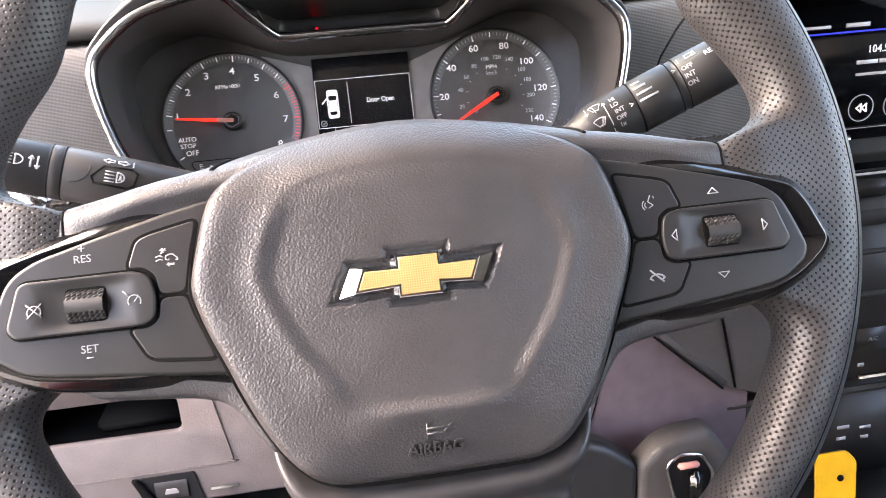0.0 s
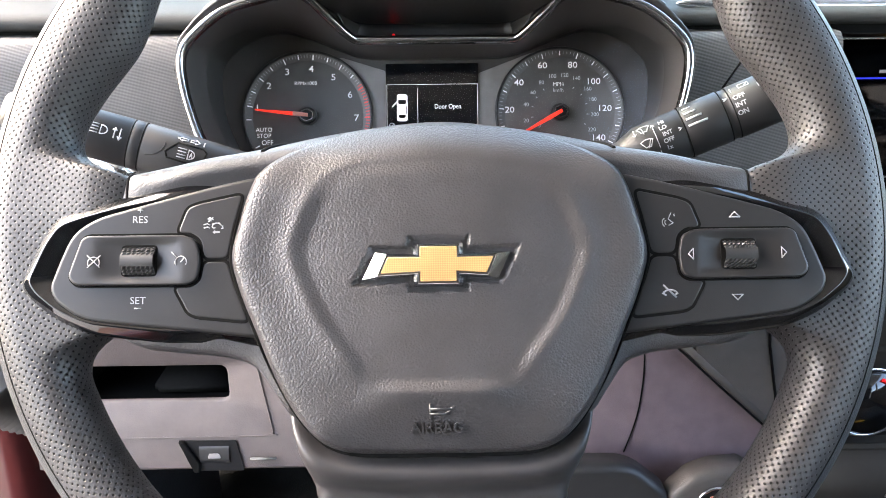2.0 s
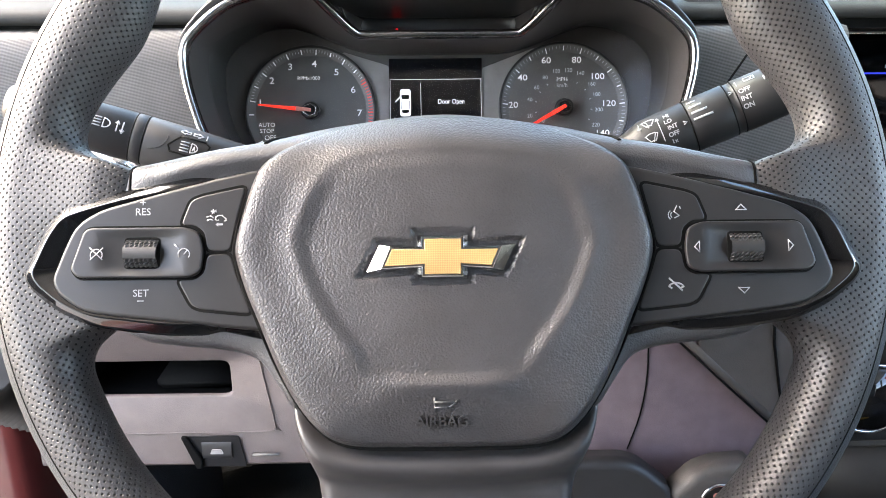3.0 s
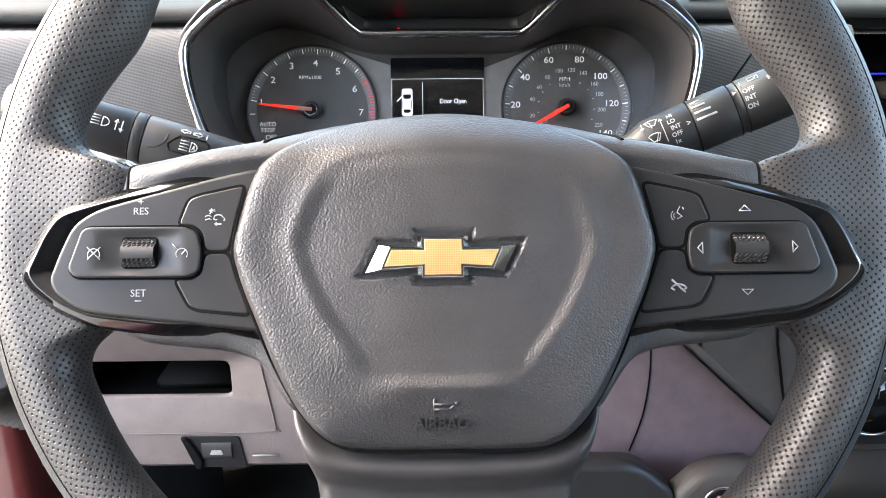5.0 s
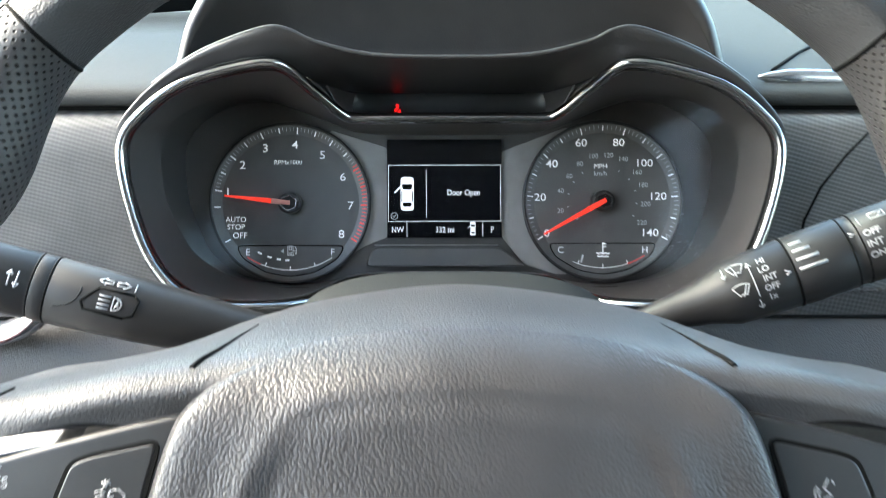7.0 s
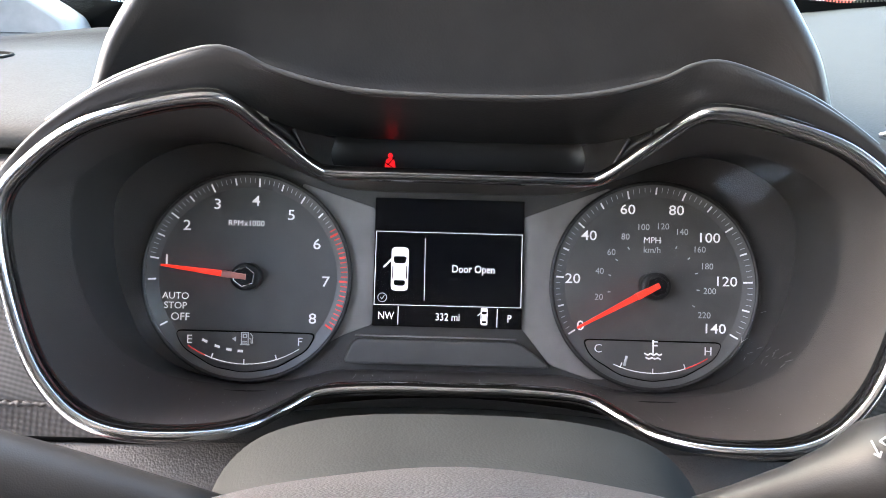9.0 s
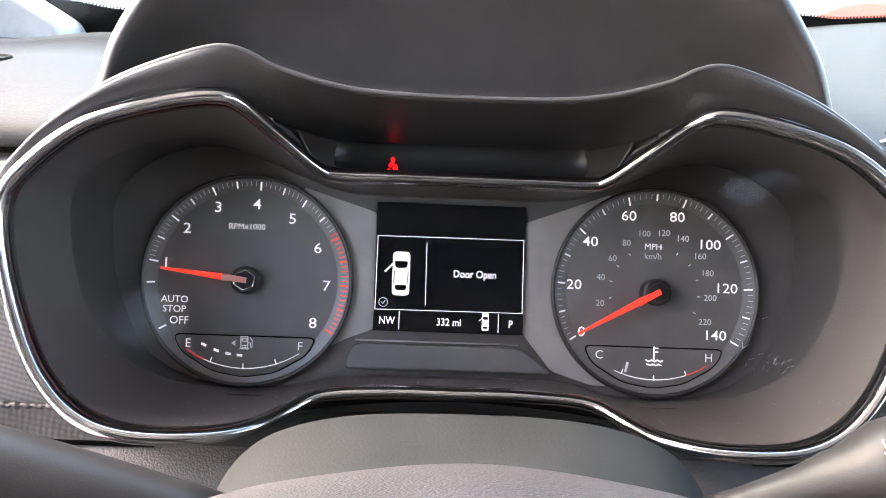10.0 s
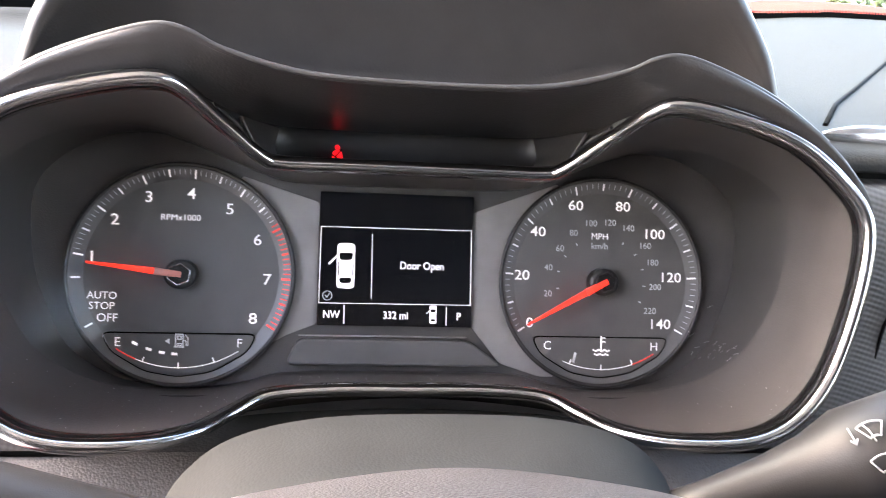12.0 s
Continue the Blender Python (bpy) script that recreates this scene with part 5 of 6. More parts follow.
part("speaker_opening", sheet([[(-0.292 + k * 0.03 * math.cos(a * math.pi / 12), 0.655 + k * 0.022 * math.sin(a * math.pi / 12), dash_z(-0.292, 0.655 + k * 0.022 * math.sin(a * math.pi / 12)) + 0.0010 * (1 if k > 0.9 else 0.6)) for a in range(24)] for k in (1.0, 0.94, 0.5, 0.02)], closed=True), GAP, dash, "dark speaker opening")
vent = part("side_vent", solid(0.455, 0.605, 1.143, 0.33, 0.09, 0.030, 0.004), GAP, dash, "black air vent behind the bar")
for k in range(4):
    part("vent_slat", solid(0.455, 0.558, 1.134 + 0.0065 * k, 0.326, 0.010, 0.0014, 0.0004), SATIN, vent)
part("pad_seam", sweep([(x, y, dash_z(x, y) + 0.0002) for x, y in ((0.186, 0.566), (0.2222, 0.6169), (0.2596, 0.659), (0.2901, 0.6929), (0.325, 0.7309), (0.43, 0.84), (0.50, 0.92))], circle(0.0012, n=6)), GAP, dash, "seam in the upper pad")
SEAM_LINE = [(0.2145, 1.1095), (0.202, 1.093), (0.192, 1.076), (0.1865, 1.058), (0.186, 1.038), (0.197, 1.022), (0.215, 1.008)]
side = part("side_panel", slab([(0.272, 1.008), (0.272, 1.1095)] + SEAM_LINE, 0, 0.0035, 0.0015, 3), DASH, dash, "smooth grained panel beside the woven insert")
side.matrix_local = Matrix(((1, 0, 0, 0), (0, -0.05, -1, 0.5555), (0, 1, 0, 0), (0, 0, 0, 1)))
part("panel_seam", sweep([(x, 0.5548 - 0.05 * z, z) for x, z in SEAM_LINE], circle(0.0008, n=6), up=(0, 1, 0)), GAP, dash)

# centre stack
stack = thing("centre_stack", Matrix.Identity(4), "black centre stack with a touch screen and climate controls", "centre stack")
part("screen_surround", solid(0.43, 0.585, 1.03, 0.316, 0.04, 0.14, 0.006), PIANO, stack, "gloss black surround")
touch = part("touch_screen", solid(0.43, 0.564, 1.036, 0.292, 0.004, 0.122, 0.001), SCREEN, stack, "black touch screen showing a radio page")
tf = new("radio_page")
tf.parent, tf.matrix_local = touch, pose(0.43, 0.5618, 1.036, 90, 0, 0)
part("blue_line", solid(0, 0, 0, 0.24, 0.0012, 0.0002, 0), LIT_BLUE, tf).location = (0, 0.0375, 0.0002)
for words, size, x, y, m in (("104.5", 0.0080, -0.036, 0.0232, LIT),):
    lettering(words, size, x, y, 0.0003, tf, m)
for x0, x1, y in ((-0.064, -0.046, 0.0425), (-0.052, -0.036, 0.0138), (-0.033, -0.022, 0.0138), (-0.019, 0.004, 0.0138)):
    part("name_line", strokes([[(x0, y), (x1, y)]], 0.0030, 0.0002), LIT_DIM, tf)
part("web_line", strokes([[(-0.052, 0.0045), (0.0, 0.0045)]], 0.0022, 0.0002), LIT_DIM, tf)
for k in range(3):
    part("round_key", strokes([arc(-0.045 + 0.03 * k, -0.022, 0.0105, 0, 360, 24)], 0.0006, 0.0002), LIT_DIM, tf)
part("rewind_sign", strokes([mm(q) for q in ([(-45, -19), (-49, -22), (-45, -25), (-45, -19)], [(-40.5, -19), (-44.5, -22), (-40.5, -25), (-40.5, -19)])], 0.0012, 0.0002), LIT, tf)
part("page_line", strokes([[(-0.12, -0.038), (0.12, -0.038)]], 0.0005, 0.0002), LIT_DIM, tf)
part("add_key", strokes([mm([(-56, -50), (-48, -50)]), mm([(-52, -46), (-52, -54)])], 0.0025, 0.0002), LIT, tf)
part("tab_line", strokes([[(-0.100, 0.0425), (-0.078, 0.0425)]], 0.0022, 0.0002), LIT_DIM, tf)
part("stack_shelf", solid(0.43, 0.566, 0.980, 0.316, 0.032, 0.018, 0.005), DASH, stack, "grey ledge below the screen")
part("stack_bar", solid(0.43, 0.551, 0.9625, 0.30, 0.006, 0.0032, 0.0012), BRIGHT, stack, "bright line above the climate panel")
climate = part("climate_panel", solid(0.43, 0.577, 0.862, 0.30, 0.05, 0.185, 0.006), SATIN, stack, "black climate panel")
for k in range(4):
    part("climate_key", solid(0.345 + 0.058 * k, 0.5515, 0.9505, 0.055, 0.006, 0.015, 0.002), STALK, climate, "long grey key")
for z, h in ((0.925, 0.013), (0.8946, 0.004), (0.8554, 0.006)):
    part("panel_rib", solid(0.43, 0.551, z, 0.29, 0.005, h, 0.0015), DASH, climate)
key_face = part("key_face", solid(0, 0, 0, 0.032, 0.022, 0.0008, 0.0003), SATIN, climate)
key_face.matrix_local = pose(0.4145, 0.5515, 0.8116, 90, 0, 0)
lettering("A/C", 0.0055, 0, 0, 0.0006, key_face, PRINT)
part("key_line", solid(0.406, 0.5515, 0.787, 0.006, 0.001, 0.0035, 0.0003), PRINT, climate)
KX, KZ = 0.3578, 0.8091
knob_ring = [(KX + 0.031 * math.cos(2 * math.pi * k / 40), 0.546, KZ + 0.031 * math.sin(2 * math.pi * k / 40)) for k in range(40)]
part("knob", sweep([(KX, 0.575, KZ), (KX, 0.5445, KZ), (KX, 0.543, KZ)], lambda i: circle(0.029 if i < 2 else 0.0275, n=32), up=(0, 0, 1)), PIANO, stack, "round black temperature knob")
part("knob_face", sweep([(KX, 0.545, KZ), (KX, 0.5428, KZ), (KX, 0.5427, KZ)], lambda i: circle(0.0275 if i < 2 else 0.0002, n=32), up=(0, 0, 1)), PIANO, stack)
part("knob_ring", sweep(knob_ring, circle(0.0016, n=8), closed=True, up=(0, 1, 0)), BRIGHT, stack, "bright ring round the knob")
part("red_arc", sweep([(KX + 0.0235 * math.cos(radians(a)), 0.5424, KZ + 0.0235 * math.sin(radians(a))) for a in range(-15, 76, 5)], circle(0.0013, n=6), up=(0, 1, 0)), WARNING, stack, "red temperature arc")
part("lower_bar", solid(0.478, 0.550, 0.7755, 0.15, 0.006, 0.003, 0.0012), BRIGHT, stack, "bright line below the climate panel")
part("lower_rib", solid(0.43, 0.551, 0.7633, 0.30, 0.006, 0.006, 0.002), DASH, stack)
foot_panel = part("stack_foot", solid(0.43, 0.582, 0.715, 0.30, 0.06, 0.105, 0.008), SATIN, stack, "black panel with sockets")
for x, z, w in ((0.3967, 0.7244, 0.012), (0.3958, 0.7125, 0.009), (0.4186, 0.7214, 0.011), (0.4188, 0.7111, 0.008)):
    part("socket_mark", solid(x, 0.5515, z, w, 0.001, 0.0035, 0.0004), PRINT_DIM, foot_panel)
part("stack_tray", solid(0.42, 0.48, 0.657, 0.28, 0.22, 0.03, 0.008), SATIN, stack, "dark tray at the foot of the stack")
tag = thing("key_tag", pose(0.374, 0.525, 0.6930, 70, 0, -6), "yellow plastic key tag", "tag")
part("tag_plate", slab(rounded(mm([(-20, -20), (16, -22), (20, 14), (12, 24), (-16, 22)]), 0.004), 0, 0.003, 0.0008, 2), YELLOW, tag)
part("tag_hole", slab(circle(0.003, n=14, cx=0.004, cy=0.0), 0.0025, 0.0034, 0.0001, 1), GAP, tag)

# ---- lower trim on the driver's side ----
knee = thing("knee_panel", Matrix.Identity(4), "taupe plastic knee panel with an open storage slot", "trim panel")


def holed(x0, x1, z0, z1, hx0, hx1, hz0, hz1, y, thick):
    """A panel with a rounded rectangular opening through it."""
    bm = bmesh.new()
    hole, turns = [], rounded([(hx0, hz0), (hx1, hz0), (hx1, hz1), (hx0, hz1)], 0.006, 4)
    for a, b in zip(turns, turns[1:] + turns[:1]):
        cuts = max(1, int((b - a).length / 0.002))
        hole += [a.lerp(b, k / cuts) for k in range(cuts)]
    cx, cz = (hx0 + hx1) / 2, (hz0 + hz1) / 2
    outer = []
    for p in hole:
        d = Vector((p.x - cx, p.y - cz))
        k = min((x1 - cx if d.x > 0 else x0 - cx) / d.x if abs(d.x) > 1e-9 else 1e9, (z1 - cz if d.y > 0 else z0 - cz) / d.y if abs(d.y) > 1e-9 else 1e9)
        outer.append(Vector((cx + d.x * k, cz + d.y * k)))
    for corner in (Vector((x0, z0)), Vector((x1, z0)), Vector((x1, z1)), Vector((x0, z1))):
        nearest = min(range(len(outer)), key=lambda i: (outer[i] - corner).length)
        outer[nearest] = corner
    grow = [Vector((cx + (p.x - cx) * 1.03, cz + (p.y - cz) * 1.12)) for p in hole]
    rows = [[(p.x, y, p.y) for p in outer], [(p.x, y, p.y) for p in grow], [(p.x, y + 0.002, p.y) for p in hole], [(p.x, y + thick, p.y) for p in hole]]
    return sheet(rows, closed=True, bm=bm)


part("panel", holed(-0.30, -0.078, 0.800, 0.95, -0.262, -0.153, 0.857, 0.8845, 0.480, 0.004), TAUPE, knee, "taupe panel with an open slot")
# Tray and shelf are near-black so the slot reads as shaded, without a sunlit patch.
tray = sheet([[(x, y, z) for x, z in ((-0.268, 0.852), (-0.148, 0.852), (-0.148, 0.890), (-0.268, 0.890))] for y in (0.4835, 0.60)], closed=True)
tray.faces.new([tray.verts.new(p) for p in ((-0.268, 0.60, 0.852), (-0.148, 0.60, 0.852), (-0.148, 0.60, 0.890), (-0.268, 0.60, 0.890))])
part("slot_tray", tray, GAP, knee, "storage slot in near-black that hides the sunlight inside", smooth=False)
part("slot_shelf", solid(-0.181, 0.540, 0.8590, 0.064, 0.09, 0.010, 0.003), GAP, knee, "slot shelf, near-black so that no light shows on it")
part("panel_joint", sweep(spline([(-0.30, 0.4795, 0.826), (-0.135, 0.4795, 0.827), (-0.125, 0.4795, 0.829), (-0.124, 0.4795, 0.836), (-0.131, 0.4795, 0.885)], 4), circle(0.0006, n=6), up=(0, 1, 0)), TAUPE, knee)
part("panel_foot", sheet([[(x, y, z) for x in (-0.30, -0.078)] for y, z in ((0.48, 0.80), (0.49, 0.792), (0.56, 0.785))]), TAUPE, knee)
ON_PANEL = Matrix(((1, 0, 0, 0), (0, 0, -1, 0.4795), (0, 1, 0, 0), (0, 0, 0, 1)))
# Two near-black plates on the panel stand in for the shade of the handle's recess.
part("recess_shade", slab(rounded([(-0.191, 0.824), (-0.151, 0.824), (-0.147, 0.798), (-0.182, 0.798)], 0.002), 0, 0.001, 0.0002, 1), POCKET, knee, "dark plate standing in for the shade round the release handle").matrix_local = ON_PANEL
part("recess_edge_shade", slab(mm([(-193, 824), (-189, 824), (-179, 806), (-180, 798), (-184, 798)]), 0, 0.004, 0.001, 2), GAP, knee).matrix_local = ON_PANEL
part("latch", sheet([spline([(x, 0.478 - d, z) for z, d in ((0.820, -0.0015), (0.818, 0.0002), (0.812, 0.0010), (0.808, 0.0010), (0.805, -0.0005))], 3) for x in (-0.179, -0.176, -0.160, -0.157)]), SATIN, knee, "dark hood-release handle")
part("latch_label", slab(rounded(mm([(-173, 810), (-163, 810), (-164.5, 814), (-171.5, 814)]), 0.001), 0.0026, 0.0032, 0.0002, 1), WING, knee, "pale sign on the handle").matrix_local = ON_PANEL
part("panel_lip", solid(-0.132, 0.478, 0.8085, 0.020, 0.003, 0.0012, 0.0004), BOOT, knee, "pale strip along the panel's foot")
part("side_return", sheet([[(-0.078, 0.48, z), (-0.063, 0.50, z), (-0.058, 0.60, z)] for z in (0.95, 0.80, 0.78)]), TAUPE, knee)

console = thing("console_side", Matrix.Identity(4), "mauve-grey plastic side of the centre console", "trim panel")
part("side_panel", sheet([spline([(0.10, 0.575, z), (0.165, 0.552, z), (0.22, 0.548, z), (0.30, 0.55, z)], 4) for z in (0.95, 0.88, 0.80, 0.70, 0.60)]), MAUVE, console, "mauve-grey curved panel")
part("upper_panel", slab([(0.207, 0.87), (0.205, 0.856), (0.276, 0.790), (0.33, 0.77), (0.33, 0.95), (0.20, 0.95)], 0, 0.006, 0.002, 2), UPPER_TRIM, console, "darker upper panel").matrix_local = Matrix(((1, 0, 0, 0), (0, 0, -1, 0.547), (0, 1, 0, 0), (0, 0, 0, 1)))
part("upper_joint", sweep([(0.262, 0.5405, 0.90), (0.266, 0.5405, 0.865), (0.283, 0.5405, 0.79)], circle(0.0012, n=6), up=(0, 1, 0)), GAP, console)
part("side_joint", sweep(spline([(0.166, 0.5500, 0.90), (0.168, 0.5500, 0.86), (0.169, 0.5500, 0.83), (0.166, 0.5505, 0.795), (0.158, 0.5530, 0.76)], 4), circle(0.0007, n=6), up=(0, 1, 0)), GAP, console)
WALL_UP = Matrix(((1, 0, 0, 0), (0, 0, -1, 0.53), (0, 1, 0, 0), (0, 0, 0, 1)))
part("panel_ridge", sweep([(0.180, 0.5415, 0.8820), (0.236, 0.5415, 0.8292), (0.2745, 0.5415, 0.7935)], circle(0.0034, 0.0012, 10), up=(0, 1, 0)), UPPER_TRIM, console, "raised mauve ridge along the upper panel")
part("ridge_groove", sweep([(0.178, 0.5408, 0.8775), (0.233, 0.5406, 0.8257), (0.2720, 0.5406, 0.7900)], circle(0.0010, n=6), up=(0, 1, 0)), GAP, console)
# Satin black puts the footwell's shade into the colour of a brown-grey pad.
knee_pad = part("footwell_pad", slab(rounded([(0.085, 0.7745), (0.146, 0.7745), (0.160, 0.769), (0.1865, 0.7465), (0.1855, 0.60), (0.085, 0.60)], 0.006), 0, 0.02, 0.006, 4), SATIN, console, "pad at the foot of the console, shade in its colour")
knee_pad.matrix_local = WALL_UP
shift_base = part("shifter_base", slab(rounded([(0.1870, 0.7460), (0.2035, 0.7635), (0.220, 0.7705), (0.246, 0.7725), (0.254, 0.765), (0.285, 0.715), (0.30, 0.60), (0.187, 0.60)], 0.004), 0, 0.022, 0.007, 4), UPPER_TRIM, console, "brown-grey housing of the gear lever")
shift_base.matrix_local = WALL_UP
GATE = rounded(mm([(208, 747), (219, 757), (238, 754), (249, 735), (240, 690), (222, 690)]), 0.006)
gate = part("lever_gate", slab(GATE, 0.020, 0.0245, 0.001, 2), POCKET, console, "black opening for the gear lever")
gate.matrix_local = WALL_UP
part("gate_frame", sweep([(p.x, 0.5055, p.y) for p in GATE], circle(0.0016, n=8), closed=True, up=(0, 1, 0)), BRIGHT, console, "bright frame round the lever opening")
part("lever_stem", solid(0.231, 0.500, 0.728, 0.010, 0.012, 0.030, 0.003), PIANO, console, "gloss black lever stem")
part("release_strip", solid(0.2255, 0.5015, 0.7480, 0.018, 0.006, 0.005, 0.0015), NEEDLE_PALE, console, "pale red strip at the head of the opening")

# ---- the car round it ----
def plain(name, bm, material, label):
    return lone(name, bm, material, label, "car body", "structure")


plain("floor", solid(0.35, 0.1, 0.36, 1.6, 2.6, 0.04, 0), CARPET, "black carpeted car floor")
plain("firewall", solid(0.35, 1.02, 0.72, 1.6, 0.04, 0.80, 0), CARPET, "black carpeted bulkhead of the footwell")
plain("footwell_side", solid(-0.345, 0.81, 0.58, 0.02, 0.40, 0.44, 0.004), CARPET, "black carpeted side of the footwell")
plain("ceiling", solid(0.35, -0.45, 1.55, 1.42, 1.9, 0.03, 0.01), LINING, "light grey roof lining")
plain("wall_right", solid(1.14, 0.0, 0.72, 0.06, 2.2, 0.72, 0.02), DASH, "dark inner side of the passenger door")
plain("wall_right_rear", solid(1.11, -0.36, 1.31, 0.06, 0.14, 0.48, 0.02), LINING, "light grey middle pillar on the passenger side")
plain("wall_right_back", solid(1.11, -1.18, 1.31, 0.06, 0.2, 0.48, 0.02), LINING, "light grey rear pillar on the passenger side")
# Out of view; reaches past the pillar to keep sky out of the gloss trim.
plain("wall_left_rear", solid(-0.42, -0.745, 1.0, 0.06, 1.07, 1.28, 0.02), DASH, "dark middle pillar and rear door, stretched forward unseen to block sky")
# Added full height out of view, without rear windows, to block light from behind.
plain("wall_back", solid(0.35, -1.25, 1.0, 1.6, 0.06, 1.3, 0.02), SEAT, "unseen dark cloth wall that keeps sky out from behind")
plain("pillar_left", sweep(spline([(-0.455, 1.00, 1.02), (-0.445, 0.93, 1.13), (-0.40, 0.74, 1.33), (-0.30, 0.42, 1.58)], 5), circle(0.055, 0.04, 14), up=(1, 0, 0)), LINING, "light grey left windscreen pillar")
plain("pillar_right", sweep(spline([(1.16, 1.00, 1.02), (1.14, 0.93, 1.13), (1.09, 0.74, 1.33), (1.00, 0.42, 1.58)], 5), circle(0.055, 0.04, 14), up=(1, 0, 0)), LINING, "light grey right windscreen pillar")
wind = part("windscreen", sheet([[(-0.46, 0.94, 1.13), (-0.2, 1.02, 1.145), (0.35, 1.07, 1.16), (0.9, 1.02, 1.16), (1.16, 0.94, 1.15)], [(-0.30, 0.42, 1.58), (-0.1, 0.47, 1.585), (0.35, 0.50, 1.59), (0.8, 0.47, 1.585), (1.0, 0.42, 1.58)]]), GLASS, None)
tagged(wind, "clear windscreen above the dashboard", "windscreen", kind="structure")
face_driver(wind)
FRIT = [(-0.47, 0.905, 1.205), (-0.377, 0.95, 1.1815), (-0.328, 0.95, 1.1758), (-0.293, 0.95, 1.171), (-0.22, 0.955, 1.168), (0.0, 0.975, 1.170), (0.22, 0.96, 1.185), (0.305, 0.95, 1.1900), (0.345, 0.95, 1.1885), (0.40, 0.95, 1.1925), (0.456, 0.95, 1.1945), (0.8, 0.95, 1.197), (1.16, 0.93, 1.2)]
frit_top = spline(FRIT, 8)
frit = plain("frit_band", sheet([frit_top, [(p.x, p.y + 0.012, p.z - 0.03) for p in frit_top], [(p.x, p.y + 0.02, p.z - 0.06) for p in frit_top]]), GAP, "black printed band at the foot of the windscreen")
dots = bmesh.new()
for k in range(330):
    x = -0.46 + 0.003 * k
    y, z = next((p.y + (q.y - p.y) * (x - p.x) / (q.x - p.x), p.z + (q.z - p.z) * (x - p.x) / (q.x - p.x)) for p, q in zip(frit_top, frit_top[1:]) if p.x <= x <= q.x)
    dots.faces.new([dots.verts.new((x + 0.0011 * math.cos(a), y, z + 0.0009 + 0.0011 * math.sin(a))) for a in (math.pi / 3 * i for i in range(6))])
part("frit_dots", dots, GAP, frit)
shape = mm([(-320, 1140), (-326, 1154), (-329, 1158), (-340, 1165.2), (-366, 1180.5), (-420, 1215), (-520, 1290), (-520, 1120)])
foot = slab(rounded(shape, 0.003), 0, 0.05, 0.004, 3)
bmesh.ops.transform(foot, matrix=Matrix(((1, 0, 0, 0), (0, 0, -1, 0.95), (0, 1, 0, 0), (0, 0, 0, 1))), verts=foot.verts[:])
plain("pillar_foot", foot, LINING, "white trim at the foot of the windscreen pillar")
plain("roof_rail", sweep(spline([(-0.33, 0.44, 1.53), (-0.37, 0.1, 1.52), (-0.38, -0.4, 1.52)], 4), circle(0.045, 0.04, 12), up=(0, 0, 1)), LINING, "light grey roof rail above the driver's door")
seat = thing("driver_seat", Matrix.Identity(4), "dark cloth driver's seat", "seat")
part("seat_base", solid(0, -0.38, 0.46, 0.4, 0.4, 0.18, 0.02), CARPET, seat)
part("cushion", solid(0, -0.35, 0.62, 0.5, 0.5, 0.16, 0.05), SEAT, seat)
part("backrest", solid(0, -0.68, 0.98, 0.5, 0.14, 0.66, 0.05), SEAT, seat)
jamb = thing("door_jamb", Matrix.Identity(4), "dark red painted door jamb of the car", "car body")
part("painted_jamb", sheet([spline([(-0.62, 0.70, z), (-0.48, 0.69, z), (-0.44, 0.72, z), (-0.42, 0.90, z)], 4) for z in (0.92, 0.80, 0.60, 0.40)]), JAMB_PAINT, jamb, "glossy dark red painted panel")
boot = [(-0.40 - 0.03 * math.sin(k / 40 * math.pi), 0.60 + 0.002 * k, 0.82 - 0.0022 * k) for k in range(41)]
part("wiring_boot", sweep(boot, lambda i: circle(0.021 + 0.005 * (i % 2), n=14)), BOOT, jamb, "ribbed grey rubber wiring boot")
plain("sill", solid(-0.46, 0.1, 0.42, 0.14, 1.5, 0.12, 0.03), JAMB_PAINT, "dark red painted door sill")
hood = part("engine_hood", sheet([[(x, y, z - 0.05 * abs(x - 0.35) ** 2) for x in (-0.5, -0.1, 0.35, 0.8, 1.2)] for y, z in ((1.08, 1.10), (1.5, 1.06), (2.1, 0.96), (2.3, 0.7))]), RED_PAINT, None)
tagged(hood, "dark red engine hood beyond the windscreen", "car body", kind="structure")
ground = bmesh.new()
bmesh.ops.create_grid(ground, x_segments=4, y_segments=4, size=300)
g = lone("ground", ground, CONCRETE, "pale concrete car park", "ground", "structure")

door = thing("driver_door", pose(-0.52, 0.74, 0, 0, 0, -42), "open dark-lined driver's door beside the wheel", "car door")
part("door_lining", solid(0, -0.5, 0.74, 0.07, 0.98, 0.62, 0.03), DASH, door, "dark grained inner door lining")
part("door_skin", solid(-0.05, -0.5, 0.72, 0.03, 1.02, 0.66, 0.012), JAMB_PAINT, door, "dark red painted door skin")
part("window_frame", sweep(spline([(-0.04, -0.02, 1.03), (-0.02, -0.20, 1.30), (0.0, -0.45, 1.46), (0.0, -0.80, 1.48), (-0.02, -0.98, 1.30), (-0.04, -1.0, 1.03)], 5), circle(0.03, 0.02, 10), up=(1, 0, 0)), RUBBER, door, "black window frame of the door")

# ---- outside ----
CAR = [(-2.2, 0.35), (-2.25, 0.8), (-2.0, 0.98), (-1.2, 1.05), (-0.55, 1.55), (0.3, 1.68), (1.5, 1.62), (2.1, 1.1), (2.2, 0.7), (2.15, 0.35)]
VAN = [(-2.6, 0.4), (-2.65, 0.95), (-2.3, 1.2), (-1.75, 2.0), (-1.2, 2.2), (1.0, 2.25), (2.5, 2.2), (2.6, 1.2), (2.55, 0.4)]


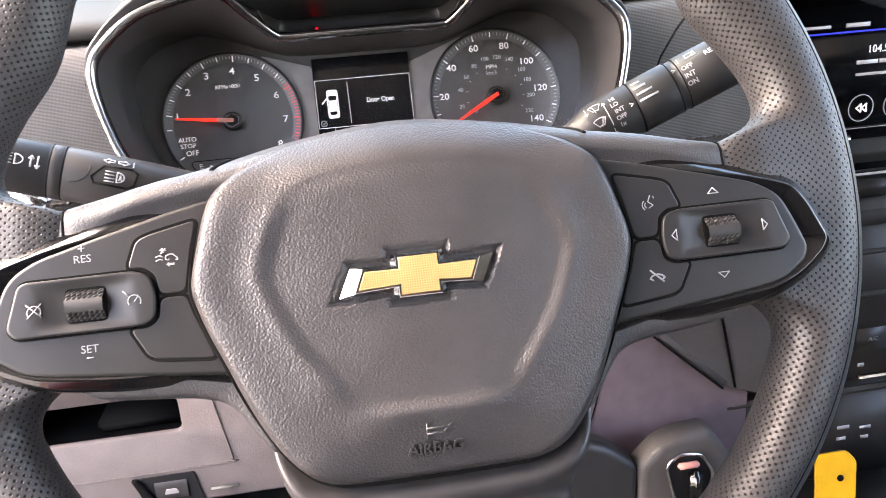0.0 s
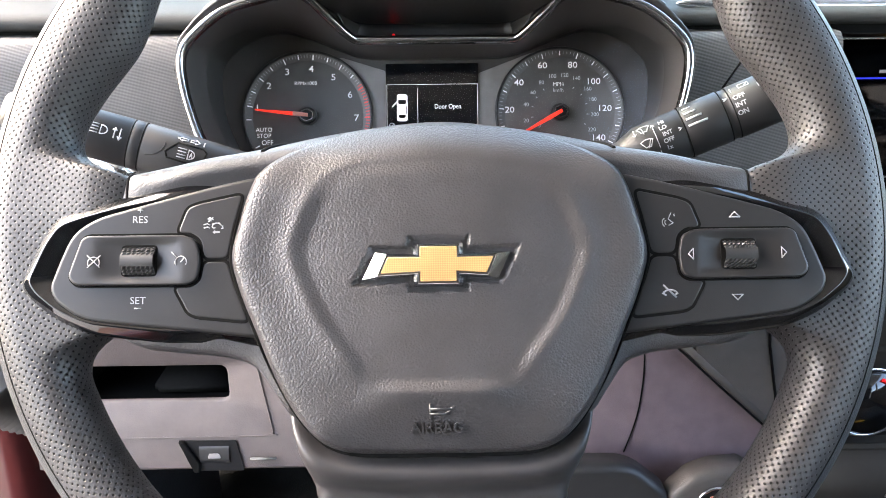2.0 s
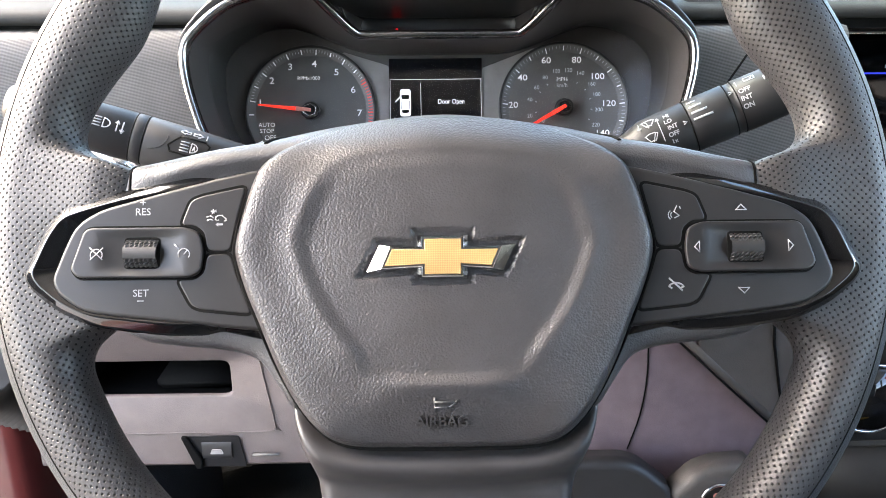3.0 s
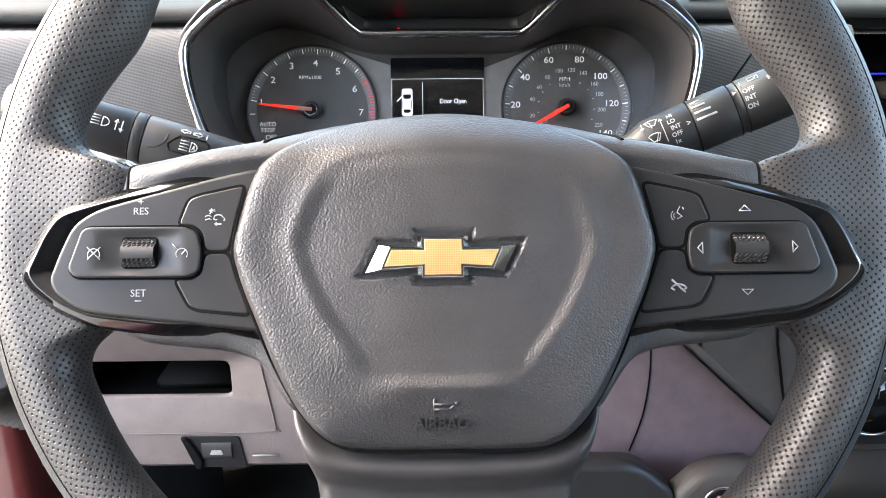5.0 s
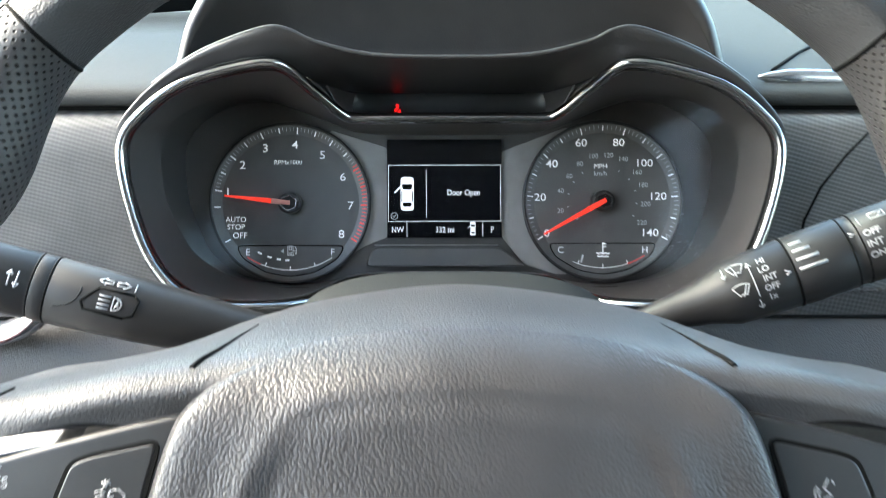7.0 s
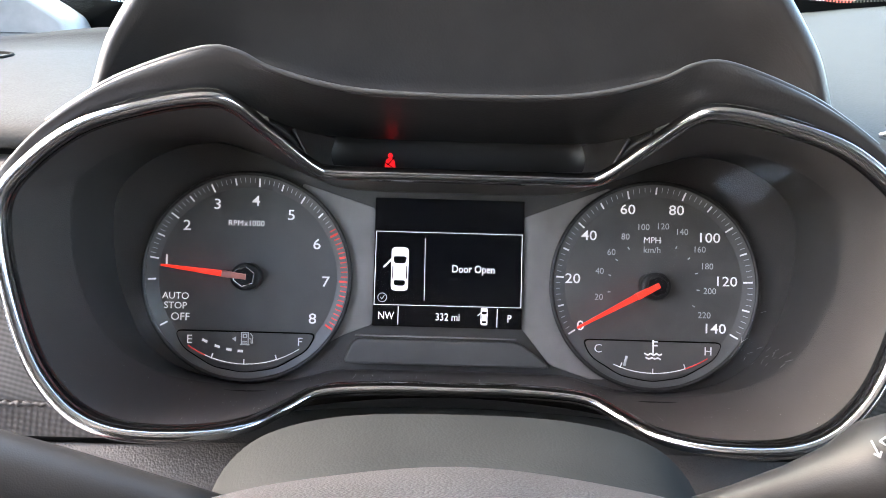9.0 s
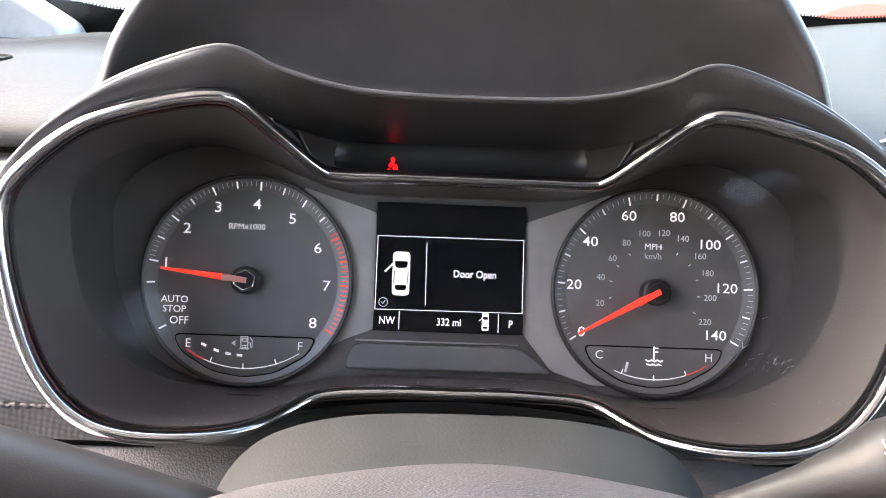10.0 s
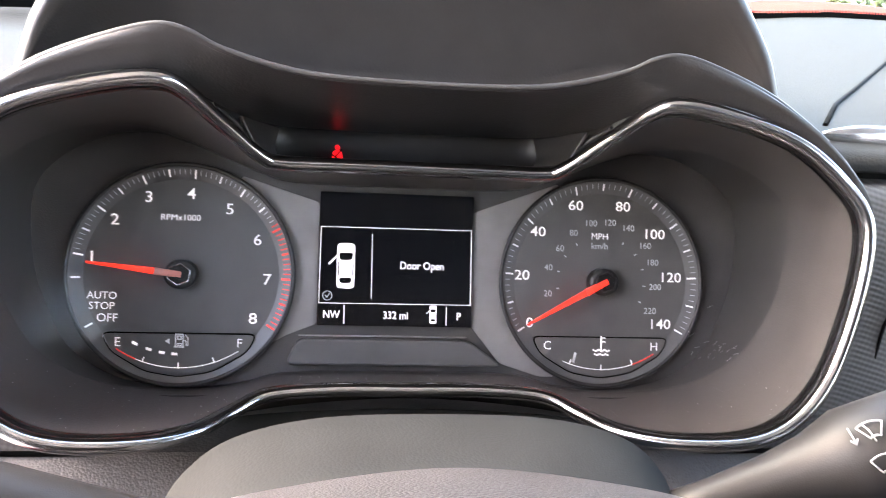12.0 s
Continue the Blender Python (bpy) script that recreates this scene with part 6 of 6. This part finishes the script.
def parked_car(m, paint, label, shape=CAR):
    car = thing("parked_car", m, label, "car", "cars in the car park")
    profile = spline(shape, 4)
    part("body", sheet([[(w * 0.9 * (1 - 0.16 * smooth01(p.y, 1.0, 1.6)), p.x, p.y) for p in profile] for w in (-1, -0.93, 0, 0.93, 1)]), paint, car)
    for s in (-1, 1):
        part("side", slab([tuple(p) for p in profile], 0, 0.04, 0.01, 1), paint, car).matrix_local = Matrix(((0, 0, s, s * 0.80), (1, 0, 0, 0), (0, 1, 0, 0), (0, 0, 0, 1)))
        part("side_window", slab(rounded([(-0.6, 1.1), (-0.2, 1.5), (1.4, 1.5), (1.8, 1.1)], 0.08), 0, 0.02, 0.004, 1), SCREEN, car).matrix_local = Matrix(((0, 0, s, s * 0.845), (1, 0, 0, 0), (0, 1, 0, 0), (0, 0, 0, 1)))
        for y in (-1.35, 1.35):
            part("wheel", sweep([(s * 0.70, y, 0.34), (s * 0.90, y, 0.34)], circle(0.34, n=24), up=(0, 0, 1)), RUBBER, car)
    part("rear_window", slab(rounded([(-0.6, 1.15), (0.6, 1.15), (0.5, 1.5), (-0.5, 1.5)], 0.06), 0, 0.02, 0.004, 1), SCREEN, car).matrix_local = Matrix(((1, 0, 0, 0), (0, 0.45, -0.9, -0.78), (0, 0.9, 0.45, 0.0), (0, 0, 0, 1))) @ Matrix.Translation((0, 0, 0))
    return car


parked_car(pose(6.6, 10.2, 0, 0, 0, 60), RED_PAINT, "red parked car across the lane")
parked_car(pose(4.3, 11.6, 0, 0, 0, 82), WHITE_PAINT, "white parked van across the lane", VAN)
parked_car(pose(-5.6, 12.5, 0, 0, 0, 80), WHITE_PAINT, "white parked car in the far row")
parked_car(pose(-9.8, 17.5, 0, 0, 0, 100), RED_PAINT, "red parked car in the far row")
random.seed(4)
bm = bmesh.new()
for k in range(24000):
    x, y, z = random.uniform(-30, 45), random.uniform(26, 32), random.random() ** 0.7 * (3.4 + 1.4 * math.sin(k * 0.37))
    r = random.uniform(0.10, 0.26)
    d = [Vector((random.gauss(0, 1), random.gauss(0, 1), random.gauss(0, 1))).normalized() * r for _ in range(4)]
    vs = [bm.verts.new(Vector((x, y, z)) + q) for q in d]
    for f in ((0, 1, 2), (0, 2, 3), (0, 3, 1), (1, 3, 2)):
        bm.faces.new([vs[i] for i in f])
lone("hedge", bm, LEAF, "green hedge and trees beyond the car park", "hedge", "stuff")
for x in (9.5, 13.0, 17.0):
    pole = thing("lamp_post", pose(x, 22, 0), "white lamp post at the edge of the car park", "lamp post", "posts along the hedge")
    part("post", sweep([(0, 0, 0), (0, 0, 3), (0, 0, 6)], circle(0.16, n=12), up=(0, 1, 0)), WHITE_PAINT, pole)
